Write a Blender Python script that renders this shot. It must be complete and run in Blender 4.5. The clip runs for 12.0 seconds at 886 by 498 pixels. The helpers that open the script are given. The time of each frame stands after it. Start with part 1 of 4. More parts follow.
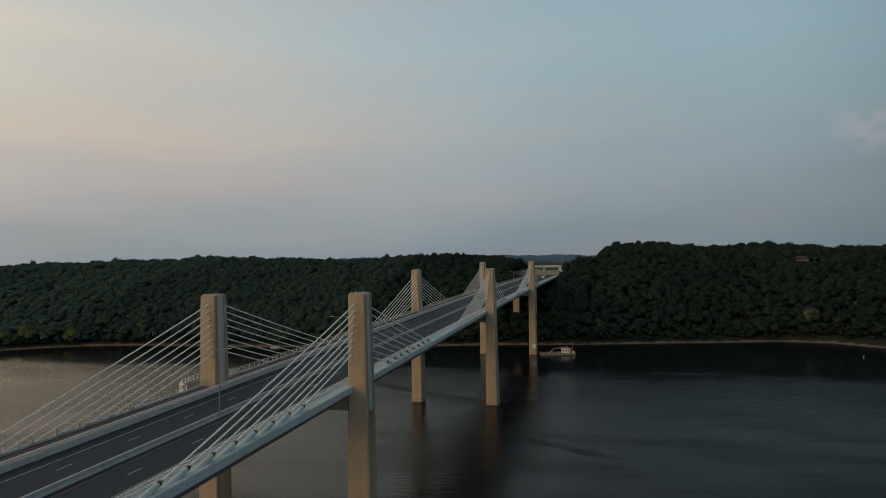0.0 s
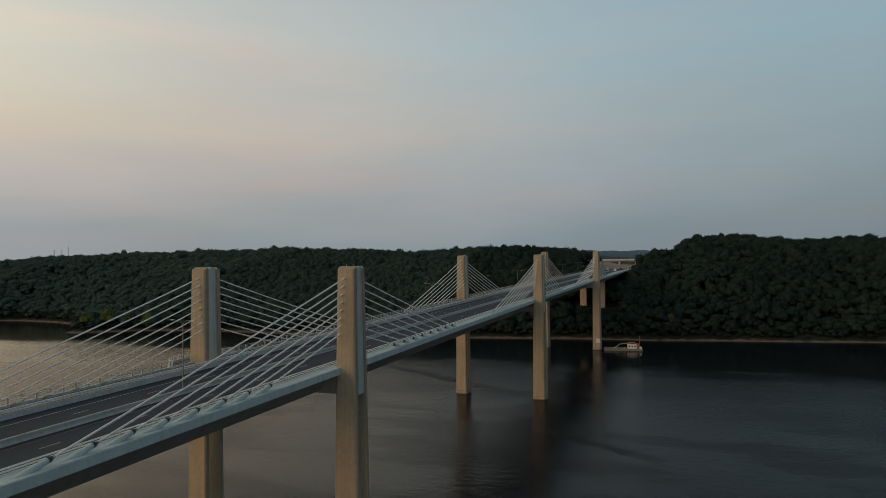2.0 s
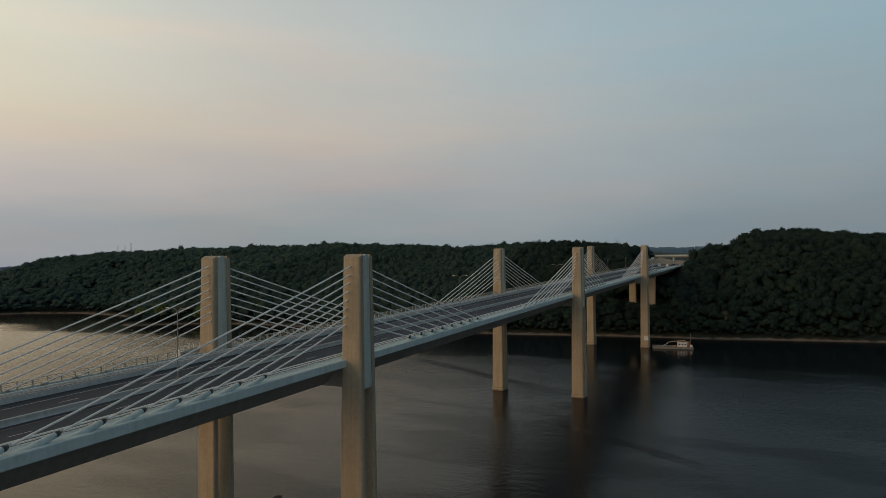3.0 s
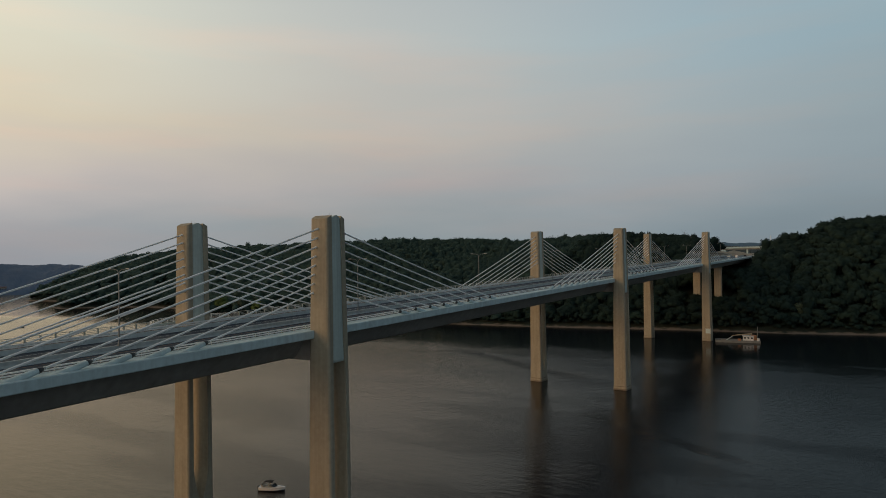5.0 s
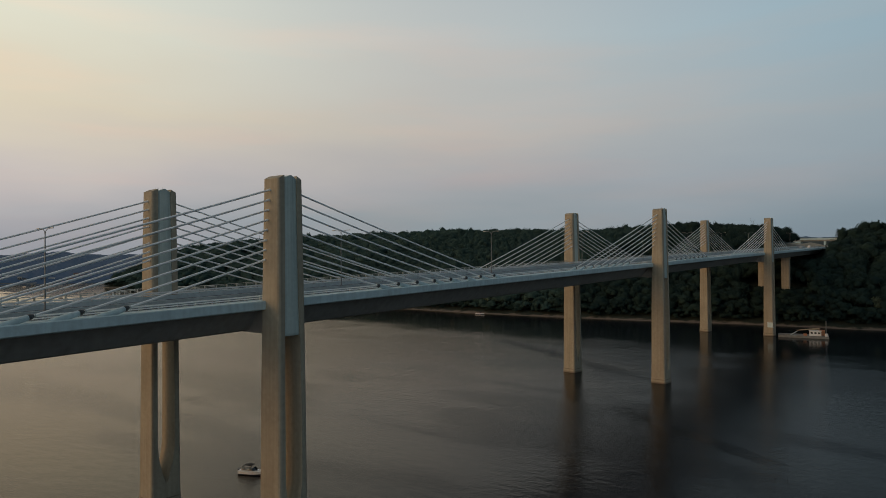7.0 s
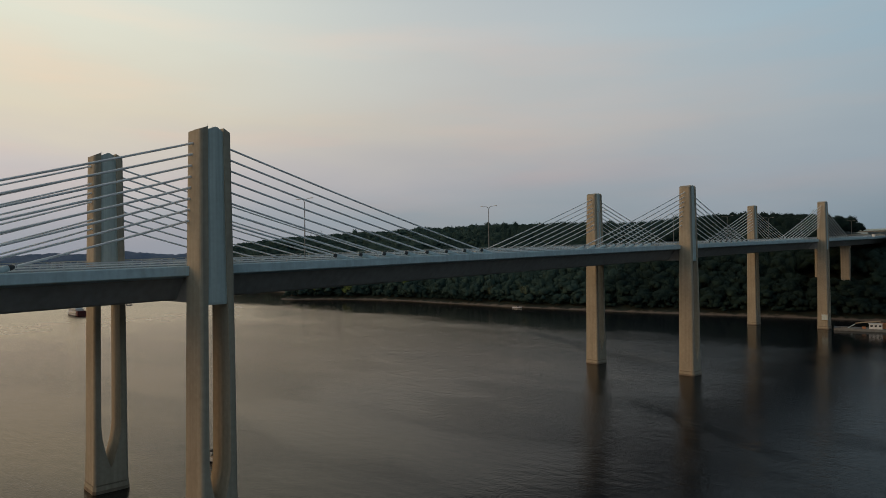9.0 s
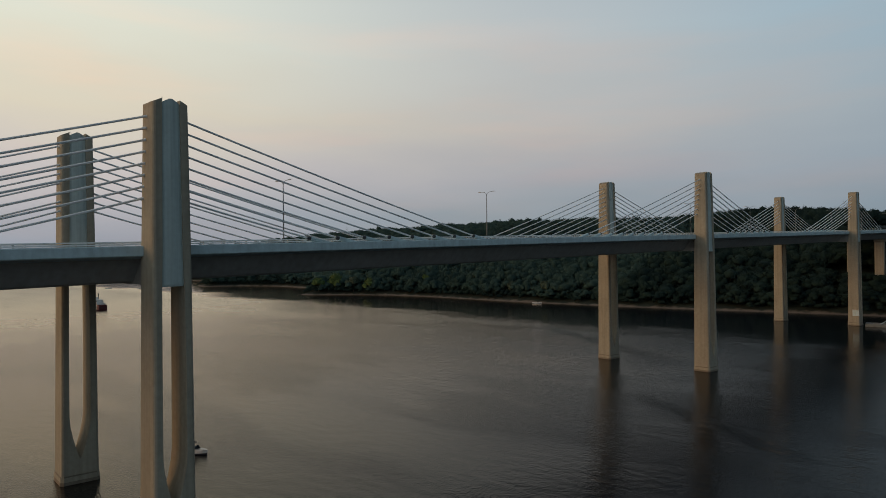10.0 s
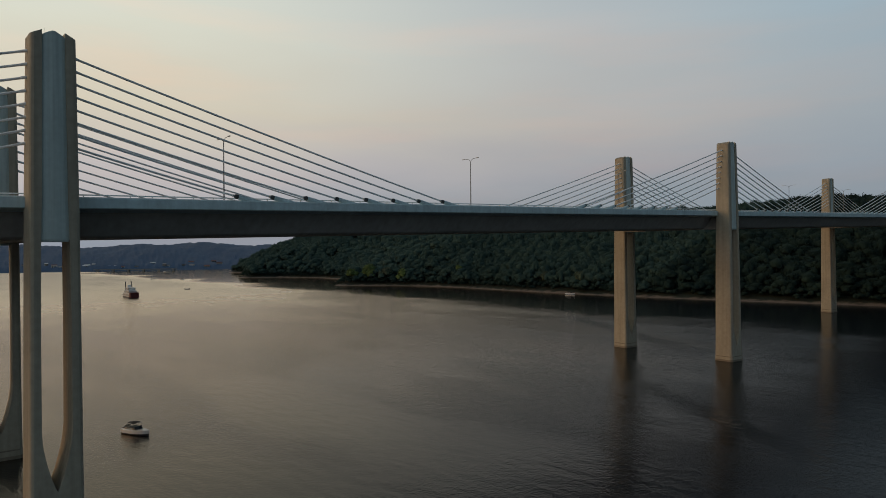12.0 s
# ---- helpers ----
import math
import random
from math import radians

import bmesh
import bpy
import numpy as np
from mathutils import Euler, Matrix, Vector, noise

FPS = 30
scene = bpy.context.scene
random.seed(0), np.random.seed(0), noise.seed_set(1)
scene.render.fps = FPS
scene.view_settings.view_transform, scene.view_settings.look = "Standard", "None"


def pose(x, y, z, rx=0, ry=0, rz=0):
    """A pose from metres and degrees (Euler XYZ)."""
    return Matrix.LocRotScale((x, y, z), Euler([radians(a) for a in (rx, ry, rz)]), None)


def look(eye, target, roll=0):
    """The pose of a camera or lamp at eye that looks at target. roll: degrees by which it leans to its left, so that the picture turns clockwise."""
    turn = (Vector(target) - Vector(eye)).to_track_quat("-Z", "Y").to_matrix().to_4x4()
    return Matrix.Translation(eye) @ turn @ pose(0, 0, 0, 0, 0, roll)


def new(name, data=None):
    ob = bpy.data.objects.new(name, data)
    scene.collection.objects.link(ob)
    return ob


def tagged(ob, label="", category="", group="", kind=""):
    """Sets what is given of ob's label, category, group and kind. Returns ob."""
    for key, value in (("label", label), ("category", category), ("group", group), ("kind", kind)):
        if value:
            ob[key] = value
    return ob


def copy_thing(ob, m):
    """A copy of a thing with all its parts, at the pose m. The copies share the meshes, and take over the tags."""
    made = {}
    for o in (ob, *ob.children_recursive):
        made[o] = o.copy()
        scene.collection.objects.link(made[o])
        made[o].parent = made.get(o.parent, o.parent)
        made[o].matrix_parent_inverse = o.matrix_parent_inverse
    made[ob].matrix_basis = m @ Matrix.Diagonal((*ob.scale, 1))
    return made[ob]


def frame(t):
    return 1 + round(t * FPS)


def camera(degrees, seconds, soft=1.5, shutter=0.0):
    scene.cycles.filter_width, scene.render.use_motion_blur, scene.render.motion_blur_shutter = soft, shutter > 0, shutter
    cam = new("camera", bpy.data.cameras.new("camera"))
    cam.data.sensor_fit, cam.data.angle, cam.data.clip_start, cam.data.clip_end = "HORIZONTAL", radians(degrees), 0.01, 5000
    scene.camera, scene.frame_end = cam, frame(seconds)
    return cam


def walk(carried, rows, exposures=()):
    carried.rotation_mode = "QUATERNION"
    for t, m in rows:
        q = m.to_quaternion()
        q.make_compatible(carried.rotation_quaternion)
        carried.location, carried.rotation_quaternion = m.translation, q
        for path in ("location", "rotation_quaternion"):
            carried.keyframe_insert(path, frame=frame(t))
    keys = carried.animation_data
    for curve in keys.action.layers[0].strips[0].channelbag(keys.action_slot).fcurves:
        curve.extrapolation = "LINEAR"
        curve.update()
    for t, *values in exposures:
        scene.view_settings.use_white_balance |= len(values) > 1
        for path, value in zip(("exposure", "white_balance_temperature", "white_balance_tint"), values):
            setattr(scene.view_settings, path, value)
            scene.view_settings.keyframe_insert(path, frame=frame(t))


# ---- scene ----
cam = camera(67.0, 12.0, soft=0.5)

# ---- the walk: a drone sinking beside the bridge ----
PATH = [
    (0, (54.892, -141.507, 67.806), (54.435, -139.561, 67.858), -1.1),
    (0.5, (58.539, -136.945, 66.668), (58.002, -135.019, 66.719), -0.8),
    (1, (62.014, -132.244, 65.352), (61.415, -130.336, 65.401), -0.7),
    (1.5, (65.411, -127.321, 64.043), (64.772, -125.427, 64.088), -0.6),
    (2, (68.383, -122.299, 62.732), (67.687, -120.425, 62.775), -0.5),
    (2.5, (71.182, -117.261, 61.687), (70.411, -115.416, 61.725), -0.3),
    (3, (73.833, -112.127, 60.892), (72.987, -110.315, 60.927), -0.4),
    (5, (83.221, -91.659, 53.75), (82.184, -89.949, 53.786), -0.7),
    (5.5, (85.389, -86.569, 52.564), (84.309, -84.885, 52.596), -0.5),
    (6, (87.354, -81.527, 51.238), (86.228, -79.873, 51.267), -0.5),
    (6.5, (89.221, -76.215, 49.914), (88.054, -74.592, 49.94), -0.4),
    (7, (90.791, -70.882, 48.754), (89.583, -69.288, 48.775), -0.3),
    (9, (95.716, -49.309, 42.588), (94.378, -47.823, 42.609), -0.6),
    (9.5, (96.516, -43.755, 41.257), (95.146, -42.298, 41.275), -0.6),
    (10, (97.243, -38.182, 39.856), (95.841, -36.756, 39.872), -0.6),
    (10.5, (98.008, -32.709, 38.317), (96.575, -31.314, 38.332), -0.6),
    (11, (98.675, -27.17, 36.663), (97.204, -25.814, 36.677), -0.6),
    (11.5, (99.04, -21.646, 35.23), (97.533, -20.331, 35.243), -0.7),
    (12, (99.247, -16.069, 34.099), (97.739, -14.755, 34.105), -0.5),
]
walk(cam, [(t, look(eye, target, roll)) for t, eye, target, roll in PATH],
     [(0, 0.05, 6300, 9), (3, 0.06, 6280, 9), (5.5, 0.04, 6180, 9), (9.5, 0.06, 5860, 9), (12, -0.06, 5830, 9)])

# ---- dusk sky and light ----
SUN_AZ = radians(120)          # from +y towards -x
SUN_DIR = Vector((-math.sin(SUN_AZ), math.cos(SUN_AZ), 0.0))

world = bpy.data.worlds.new("dusk_sky")
scene.world = world
world.use_nodes = True


def build_world():
    nt = world.node_tree
    nt.nodes.clear()
    N, L = nt.nodes.new, nt.links.new
    out, bg = N("ShaderNodeOutputWorld"), N("ShaderNodeBackground")
    tc, sep = N("ShaderNodeTexCoord"), N("ShaderNodeSeparateXYZ")
    L(tc.outputs["Generated"], sep.inputs[0])
    # heading against the sunset
    flat, nrm, dot = N("ShaderNodeCombineXYZ"), N("ShaderNodeVectorMath"), N("ShaderNodeVectorMath")
    nrm.operation, dot.operation = "NORMALIZE", "DOT_PRODUCT"
    L(sep.outputs[0], flat.inputs[0])
    L(sep.outputs[1], flat.inputs[1])
    L(flat.outputs[0], nrm.inputs[0])
    L(nrm.outputs[0], dot.inputs[0])
    dot.inputs[1].default_value = SUN_DIR
    # thin veils of cloud shift the bands a little
    mp, nz = N("ShaderNodeMapping"), N("ShaderNodeTexNoise")
    mp.inputs["Scale"].default_value = (1.6, 1.6, 7.0)
    nz.inputs["Scale"].default_value, nz.inputs["Detail"].default_value = 1.7, 5.0
    L(tc.outputs["Generated"], mp.inputs[0])
    L(mp.outputs[0], nz.inputs[0])
    wob = N("ShaderNodeMath")
    wob.operation = "MULTIPLY_ADD"
    L(nz.outputs[0], wob.inputs[0])
    wob.inputs[1].default_value, wob.inputs[2].default_value = 0.10, -0.05
    el = N("ShaderNodeMath")
    el.operation = "ADD"
    L(sep.outputs[2], el.inputs[0])
    L(wob.outputs[0], el.inputs[1])

    def ramp(src, stops):
        r = N("ShaderNodeValToRGB")
        r.color_ramp.interpolation = "LINEAR"
        e = r.color_ramp.elements
        while len(e) < len(stops):
            e.new(0.5)
        for k, (p, c) in zip(e, stops):
            k.position, k.color = p, (*c, 1)
        L(src, r.inputs[0])
        return r.outputs[0]

    bands = [ramp(el.outputs[0], stops) for stops in SKIES]

    def between(lo, hi):
        m = N("ShaderNodeMapRange")
        m.interpolation_type = "SMOOTHSTEP"
        m.inputs["From Min"].default_value, m.inputs["From Max"].default_value = lo, hi
        L(dot.outputs["Value"], m.inputs["Value"])
        return m.outputs[0]

    def mix(f, a, b, kind="MIX"):
        m = N("ShaderNodeMix")
        m.data_type, m.blend_type = "RGBA", kind
        if isinstance(f, float):
            m.inputs[0].default_value = f
        else:
            L(f, m.inputs[0])
        L(a, m.inputs[6])
        L(b, m.inputs[7])
        return m.outputs[2]

    sky = mix(between(-0.85, -0.22), bands[3], bands[2])
    sky = mix(between(-0.50, 0.26), sky, bands[1])
    sky = mix(between(0.08, 0.75), sky, bands[0])
    # thin streaks of cloud that still catch the red light
    mp2, nz2, thin = N("ShaderNodeMapping"), N("ShaderNodeTexNoise"), N("ShaderNodeMapRange")
    mp2.inputs["Scale"].default_value, mp2.inputs["Rotation"].default_value = (1.5, 1.5, 11.0), (0.10, 0.06, 0.4)
    nz2.inputs["Scale"].default_value, nz2.inputs["Detail"].default_value = 1.9, 7.0
    L(tc.outputs["Generated"], mp2.inputs[0])
    L(mp2.outputs[0], nz2.inputs[0])
    thin.inputs["From Min"].default_value, thin.inputs["From Max"].default_value = 0.47, 0.72
    thin.inputs["To Max"].default_value = 0.75
    L(nz2.outputs[0], thin.inputs["Value"])
    lit = N("ShaderNodeVectorMath")
    lit.operation = "MULTIPLY"
    L(sky, lit.inputs[0])
    lit.inputs[1].default_value = (1.13, 1.0, 0.95)
    sky = mix(thin.outputs[0], sky, lit.outputs[0])
    # one small pink cloud low over the dark side
    near_c, puff, both = N("ShaderNodeVectorMath"), N("ShaderNodeMapRange"), N("ShaderNodeMath")
    stretch = N("ShaderNodeVectorMath")
    stretch.operation, near_c.operation, both.operation = "MULTIPLY", "DISTANCE", "MULTIPLY"
    stretch.inputs[1].default_value = (1.0, 1.0, 1.7)
    L(tc.outputs["Generated"], stretch.inputs[0])
    L(stretch.outputs[0], near_c.inputs[0])
    near_c.inputs[1].default_value = (0.338, 0.927, 0.280)
    for k, v in zip(("From Min", "From Max", "To Min", "To Max"), (0.010, 0.065, 0.42, 0.0)):
        puff.inputs[k].default_value = v
    L(near_c.outputs["Value"], puff.inputs["Value"])
    curl, torn = N("ShaderNodeTexNoise"), N("ShaderNodeMapRange")
    curl.inputs["Scale"].default_value, curl.inputs["Detail"].default_value = 26.0, 6.0
    L(stretch.outputs[0], curl.inputs[0])
    torn.inputs["From Min"].default_value, torn.inputs["From Max"].default_value = 0.38, 0.62
    L(curl.outputs[0], torn.inputs["Value"])
    L(puff.outputs[0], both.inputs[0])
    L(torn.outputs[0], both.inputs[1])
    rosy = N("ShaderNodeRGB")
    rosy.outputs[0].default_value = (0.50, 0.42, 0.42, 1)
    sky = mix(both.outputs[0], sky, rosy.outputs[0])
    # the sky opposite the sunset, mostly out of view, dimmed to darken what faces it
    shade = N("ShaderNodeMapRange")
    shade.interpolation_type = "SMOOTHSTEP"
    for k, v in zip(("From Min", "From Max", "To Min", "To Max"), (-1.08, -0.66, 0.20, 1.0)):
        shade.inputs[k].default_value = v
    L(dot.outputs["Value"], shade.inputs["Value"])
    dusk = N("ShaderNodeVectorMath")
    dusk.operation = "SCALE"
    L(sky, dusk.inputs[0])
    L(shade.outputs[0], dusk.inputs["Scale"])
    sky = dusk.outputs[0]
    ns = N("ShaderNodeTexSky")
    ns.sky_type, ns.sun_disc = "NISHITA", False
    ns.sun_elevation, ns.sun_rotation = radians(3.0), -SUN_AZ
    ns.dust_density, ns.altitude = 4.0, 200.0
    dim = N("ShaderNodeVectorMath")
    dim.operation = "SCALE"
    dim.inputs["Scale"].default_value = 0.01
    L(ns.outputs[0], dim.inputs[0])
    sky = mix(1.0, sky, dim.outputs[0], "ADD")
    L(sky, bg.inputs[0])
    bg.inputs[1].default_value = 1.0
    L(bg.outputs[0], out.inputs[0])


# bands of the sky by height, from the sunset side round to the dark side
# past 0.4, out of view, set only for the light on water and woods
SKIES = [
    [(0.0, (0.30, 0.315, 0.335)), (0.045, (0.37, 0.36, 0.365)), (0.085, (0.49, 0.44, 0.415)), (0.12, (0.58, 0.50, 0.44)), (0.19, (0.715, 0.605, 0.43)), (0.3, (0.76, 0.705, 0.53)), (0.36, (0.755, 0.72, 0.565)), (0.44, (0.72, 0.655, 0.48)), (0.6, (0.46, 0.44, 0.37)), (1.0, (0.11, 0.145, 0.175))],
    [(0.0, (0.245, 0.272, 0.285)), (0.045, (0.272, 0.303, 0.308)), (0.11, (0.385, 0.362, 0.35)), (0.19, (0.50, 0.445, 0.38)), (0.3, (0.51, 0.505, 0.46)), (0.4, (0.47, 0.48, 0.455)), (0.55, (0.25, 0.27, 0.265)), (1.0, (0.09, 0.12, 0.15))],
    [(0.0, (0.188, 0.229, 0.253)), (0.04, (0.219, 0.264, 0.285)), (0.11, (0.288, 0.325, 0.345)), (0.19, (0.335, 0.372, 0.38)), (0.3, (0.315, 0.409, 0.444)), (0.36, (0.31, 0.39, 0.43)), (0.46, (0.10, 0.13, 0.155)), (1.0, (0.075, 0.1, 0.13))],
    [(0.0, (0.165, 0.21, 0.235)), (0.04, (0.180, 0.225, 0.249)), (0.11, (0.212, 0.263, 0.288)), (0.19, (0.241, 0.316, 0.341)), (0.3, (0.252, 0.361, 0.404)), (0.36, (0.26, 0.36, 0.41)), (0.46, (0.15, 0.20, 0.24)), (1.0, (0.07, 0.095, 0.125))],
]
build_world()

sun = new("sunset_glow", bpy.data.lights.new("sunset_glow", "SUN"))
sun.data.energy, sun.data.angle, sun.data.color = 0.72, radians(30), (1.0, 0.465, 0.115)
sun.matrix_world = look((-300, -400, 160), (-300 + 80 * 0.50, -400 + 80 * 0.85, 160 - 80 * 0.16))

# ---- materials ----
def material(name, colour, rough=0.7, metal=0.0, vary=0.25, grain=4.0, stain=0.15, bump=0.0, bump_scale=20.0, islands=0.0, objects=0.0, second=None):
    """A procedural surface: fine grain and broad stains over a base colour, with relief."""
    m = bpy.data.materials.new(name)
    m.use_nodes = True
    nt = m.node_tree
    N, L = nt.nodes.new, nt.links.new
    b = nt.nodes["Principled BSDF"]
    tc = N("ShaderNodeTexCoord")
    geo = N("ShaderNodeNewGeometry")
    fine, broad = N("ShaderNodeTexNoise"), N("ShaderNodeTexNoise")
    fine.inputs["Scale"].default_value, fine.inputs["Detail"].default_value = grain, 6.0
    broad.inputs["Scale"].default_value, broad.inputs["Detail"].default_value = stain, 3.0
    L(geo.outputs["Position"], fine.inputs[0])
    L(geo.outputs["Position"], broad.inputs[0])
    total = N("ShaderNodeMath")
    total.operation = "ADD"
    L(fine.outputs[0], total.inputs[0])
    L(broad.outputs[0], total.inputs[1])
    last = total.outputs[0]
    for k, src in ((islands, geo.outputs["Random Per Island"]), (objects, N("ShaderNodeObjectInfo").outputs["Random"])):
        if k:
            a = N("ShaderNodeMath")
            a.operation = "MULTIPLY_ADD"
            L(src, a.inputs[0])
            a.inputs[1].default_value = k
            L(last, a.inputs[2])
            off = N("ShaderNodeMath")
            off.operation = "SUBTRACT"
            L(a.outputs[0], off.inputs[0])
            off.inputs[1].default_value = k / 2
            last = off.outputs[0]
    r = N("ShaderNodeMapRange")
    r.inputs["From Min"].default_value, r.inputs["From Max"].default_value = 0.6, 1.4
    L(last, r.inputs["Value"])
    mx = N("ShaderNodeMix")
    mx.data_type = "RGBA"
    lo = [c * (1 - vary) for c in colour]
    hi = second if second else [min(1, c * (1 + vary)) for c in colour]
    mx.inputs[6].default_value, mx.inputs[7].default_value = (*lo, 1), (*hi, 1)
    L(r.outputs[0], mx.inputs[0])
    L(mx.outputs[2], b.inputs["Base Color"])
    b.inputs["Roughness"].default_value, b.inputs["Metallic"].default_value = rough, metal
    if bump:
        bn, bp = N("ShaderNodeTexNoise"), N("ShaderNodeBump")
        bn.inputs["Scale"].default_value, bn.inputs["Detail"].default_value = bump_scale, 4.0
        L(geo.outputs["Position"], bn.inputs[0])
        bp.inputs["Strength"].default_value, bp.inputs["Distance"].default_value = bump, 0.05
        L(bn.outputs[0], bp.inputs["Height"])
        L(bp.outputs[0], b.inputs["Normal"])
    return m


def streaked(m, amount=0.35, scale=1.3):
    """Adds rain streaks that run down a wall to a surface made by material()."""
    nt = m.node_tree
    N, L = nt.nodes.new, nt.links.new
    b = nt.nodes["Principled BSDF"]
    old = b.inputs["Base Color"].links[0].from_socket
    geo, mp, nz = N("ShaderNodeNewGeometry"), N("ShaderNodeMapping"), N("ShaderNodeTexNoise")
    mp.inputs["Scale"].default_value = (scale, scale, 0.05)
    nz.inputs["Scale"].default_value, nz.inputs["Detail"].default_value = 1.0, 5.0
    L(geo.outputs["Position"], mp.inputs[0])
    L(mp.outputs[0], nz.inputs[0])
    r = N("ShaderNodeMapRange")
    r.inputs["From Min"].default_value, r.inputs["From Max"].default_value = 0.35, 0.75
    r.inputs["To Min"].default_value, r.inputs["To Max"].default_value = 1.0, 1.0 - amount
    L(nz.outputs[0], r.inputs["Value"])
    mul = N("ShaderNodeVectorMath")
    mul.operation = "SCALE"
    L(old, mul.inputs[0])
    L(r.outputs[0], mul.inputs["Scale"])
    L(mul.outputs[0], b.inputs["Base Color"])
    return m


TAN = streaked(material("tan_concrete", (0.375, 0.338, 0.258), 0.85, vary=0.16, grain=1.2, stain=0.12, bump=0.25, bump_scale=6), 0.22)
PANEL = streaked(material("grey_green_panel", (0.50, 0.58, 0.555), 0.6, vary=0.10, grain=1.5, stain=0.2, bump=0.1), 0.2, 2.5)
PALE = streaked(material("pale_grey_concrete", (0.55, 0.67, 0.69), 0.75, vary=0.14, grain=1.5, stain=0.25, bump=0.2, bump_scale=8), 0.15)
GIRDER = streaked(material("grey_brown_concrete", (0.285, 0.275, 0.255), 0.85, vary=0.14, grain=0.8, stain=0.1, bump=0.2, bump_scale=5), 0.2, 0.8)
ASPHALT = material("dark_concrete_road", (0.028, 0.039, 0.058), 0.75, vary=0.22, grain=6.0, stain=0.25, bump=0.2, bump_scale=30)
ASPHALT.node_tree.nodes["Principled BSDF"].inputs["Specular IOR Level"].default_value = 0.3
TRAIL = material("brown_trail_paving", (0.13, 0.10, 0.085), 0.85, vary=0.2, grain=4.0, stain=0.3)
WHITE = material("white_road_paint", (0.62, 0.62, 0.60), 0.7, vary=0.25, grain=5.0, stain=1.0)
YELLOW = material("worn_yellow_road_paint", (0.34, 0.19, 0.10), 0.7, vary=0.25, grain=5.0, stain=1.0)
CABLE = material("pale_cable_sheath", (0.90, 0.91, 0.90), 0.35, vary=0.08, grain=3.0, stain=0.3)
COLLAR = material("dark_steel_collar", (0.055, 0.058, 0.06), 0.35, vary=0.2)
STEEL = material("galvanised_steel", (0.52, 0.53, 0.52), 0.45, metal=0.6, vary=0.12, grain=5.0, stain=0.6)
RAIL = material("pale_painted_rail", (0.85, 0.86, 0.85), 0.5, vary=0.08)
FENCE = material("pale_beige_fence_steel", (0.52, 0.54, 0.49), 0.6, vary=0.1)
MEDIAN = streaked(material("weathered_barrier_concrete", (0.45, 0.50, 0.51), 0.85, vary=0.16, grain=1.5, stain=0.25), 0.2)
LAMPPOLE = material("dull_grey_lamp_pole", (0.20, 0.215, 0.22), 0.6, metal=0.2, vary=0.1)
LAMPSKIN = material("grey_lamp_housing", (0.35, 0.36, 0.36), 0.5, metal=0.3, vary=0.1)
SHAFTDARK = material("dark_foot_concrete", (0.20, 0.165, 0.12), 0.6, vary=0.3, grain=2.0, stain=0.6)
HOLE = material("hole_shade", (0.02, 0.02, 0.02), 0.9)


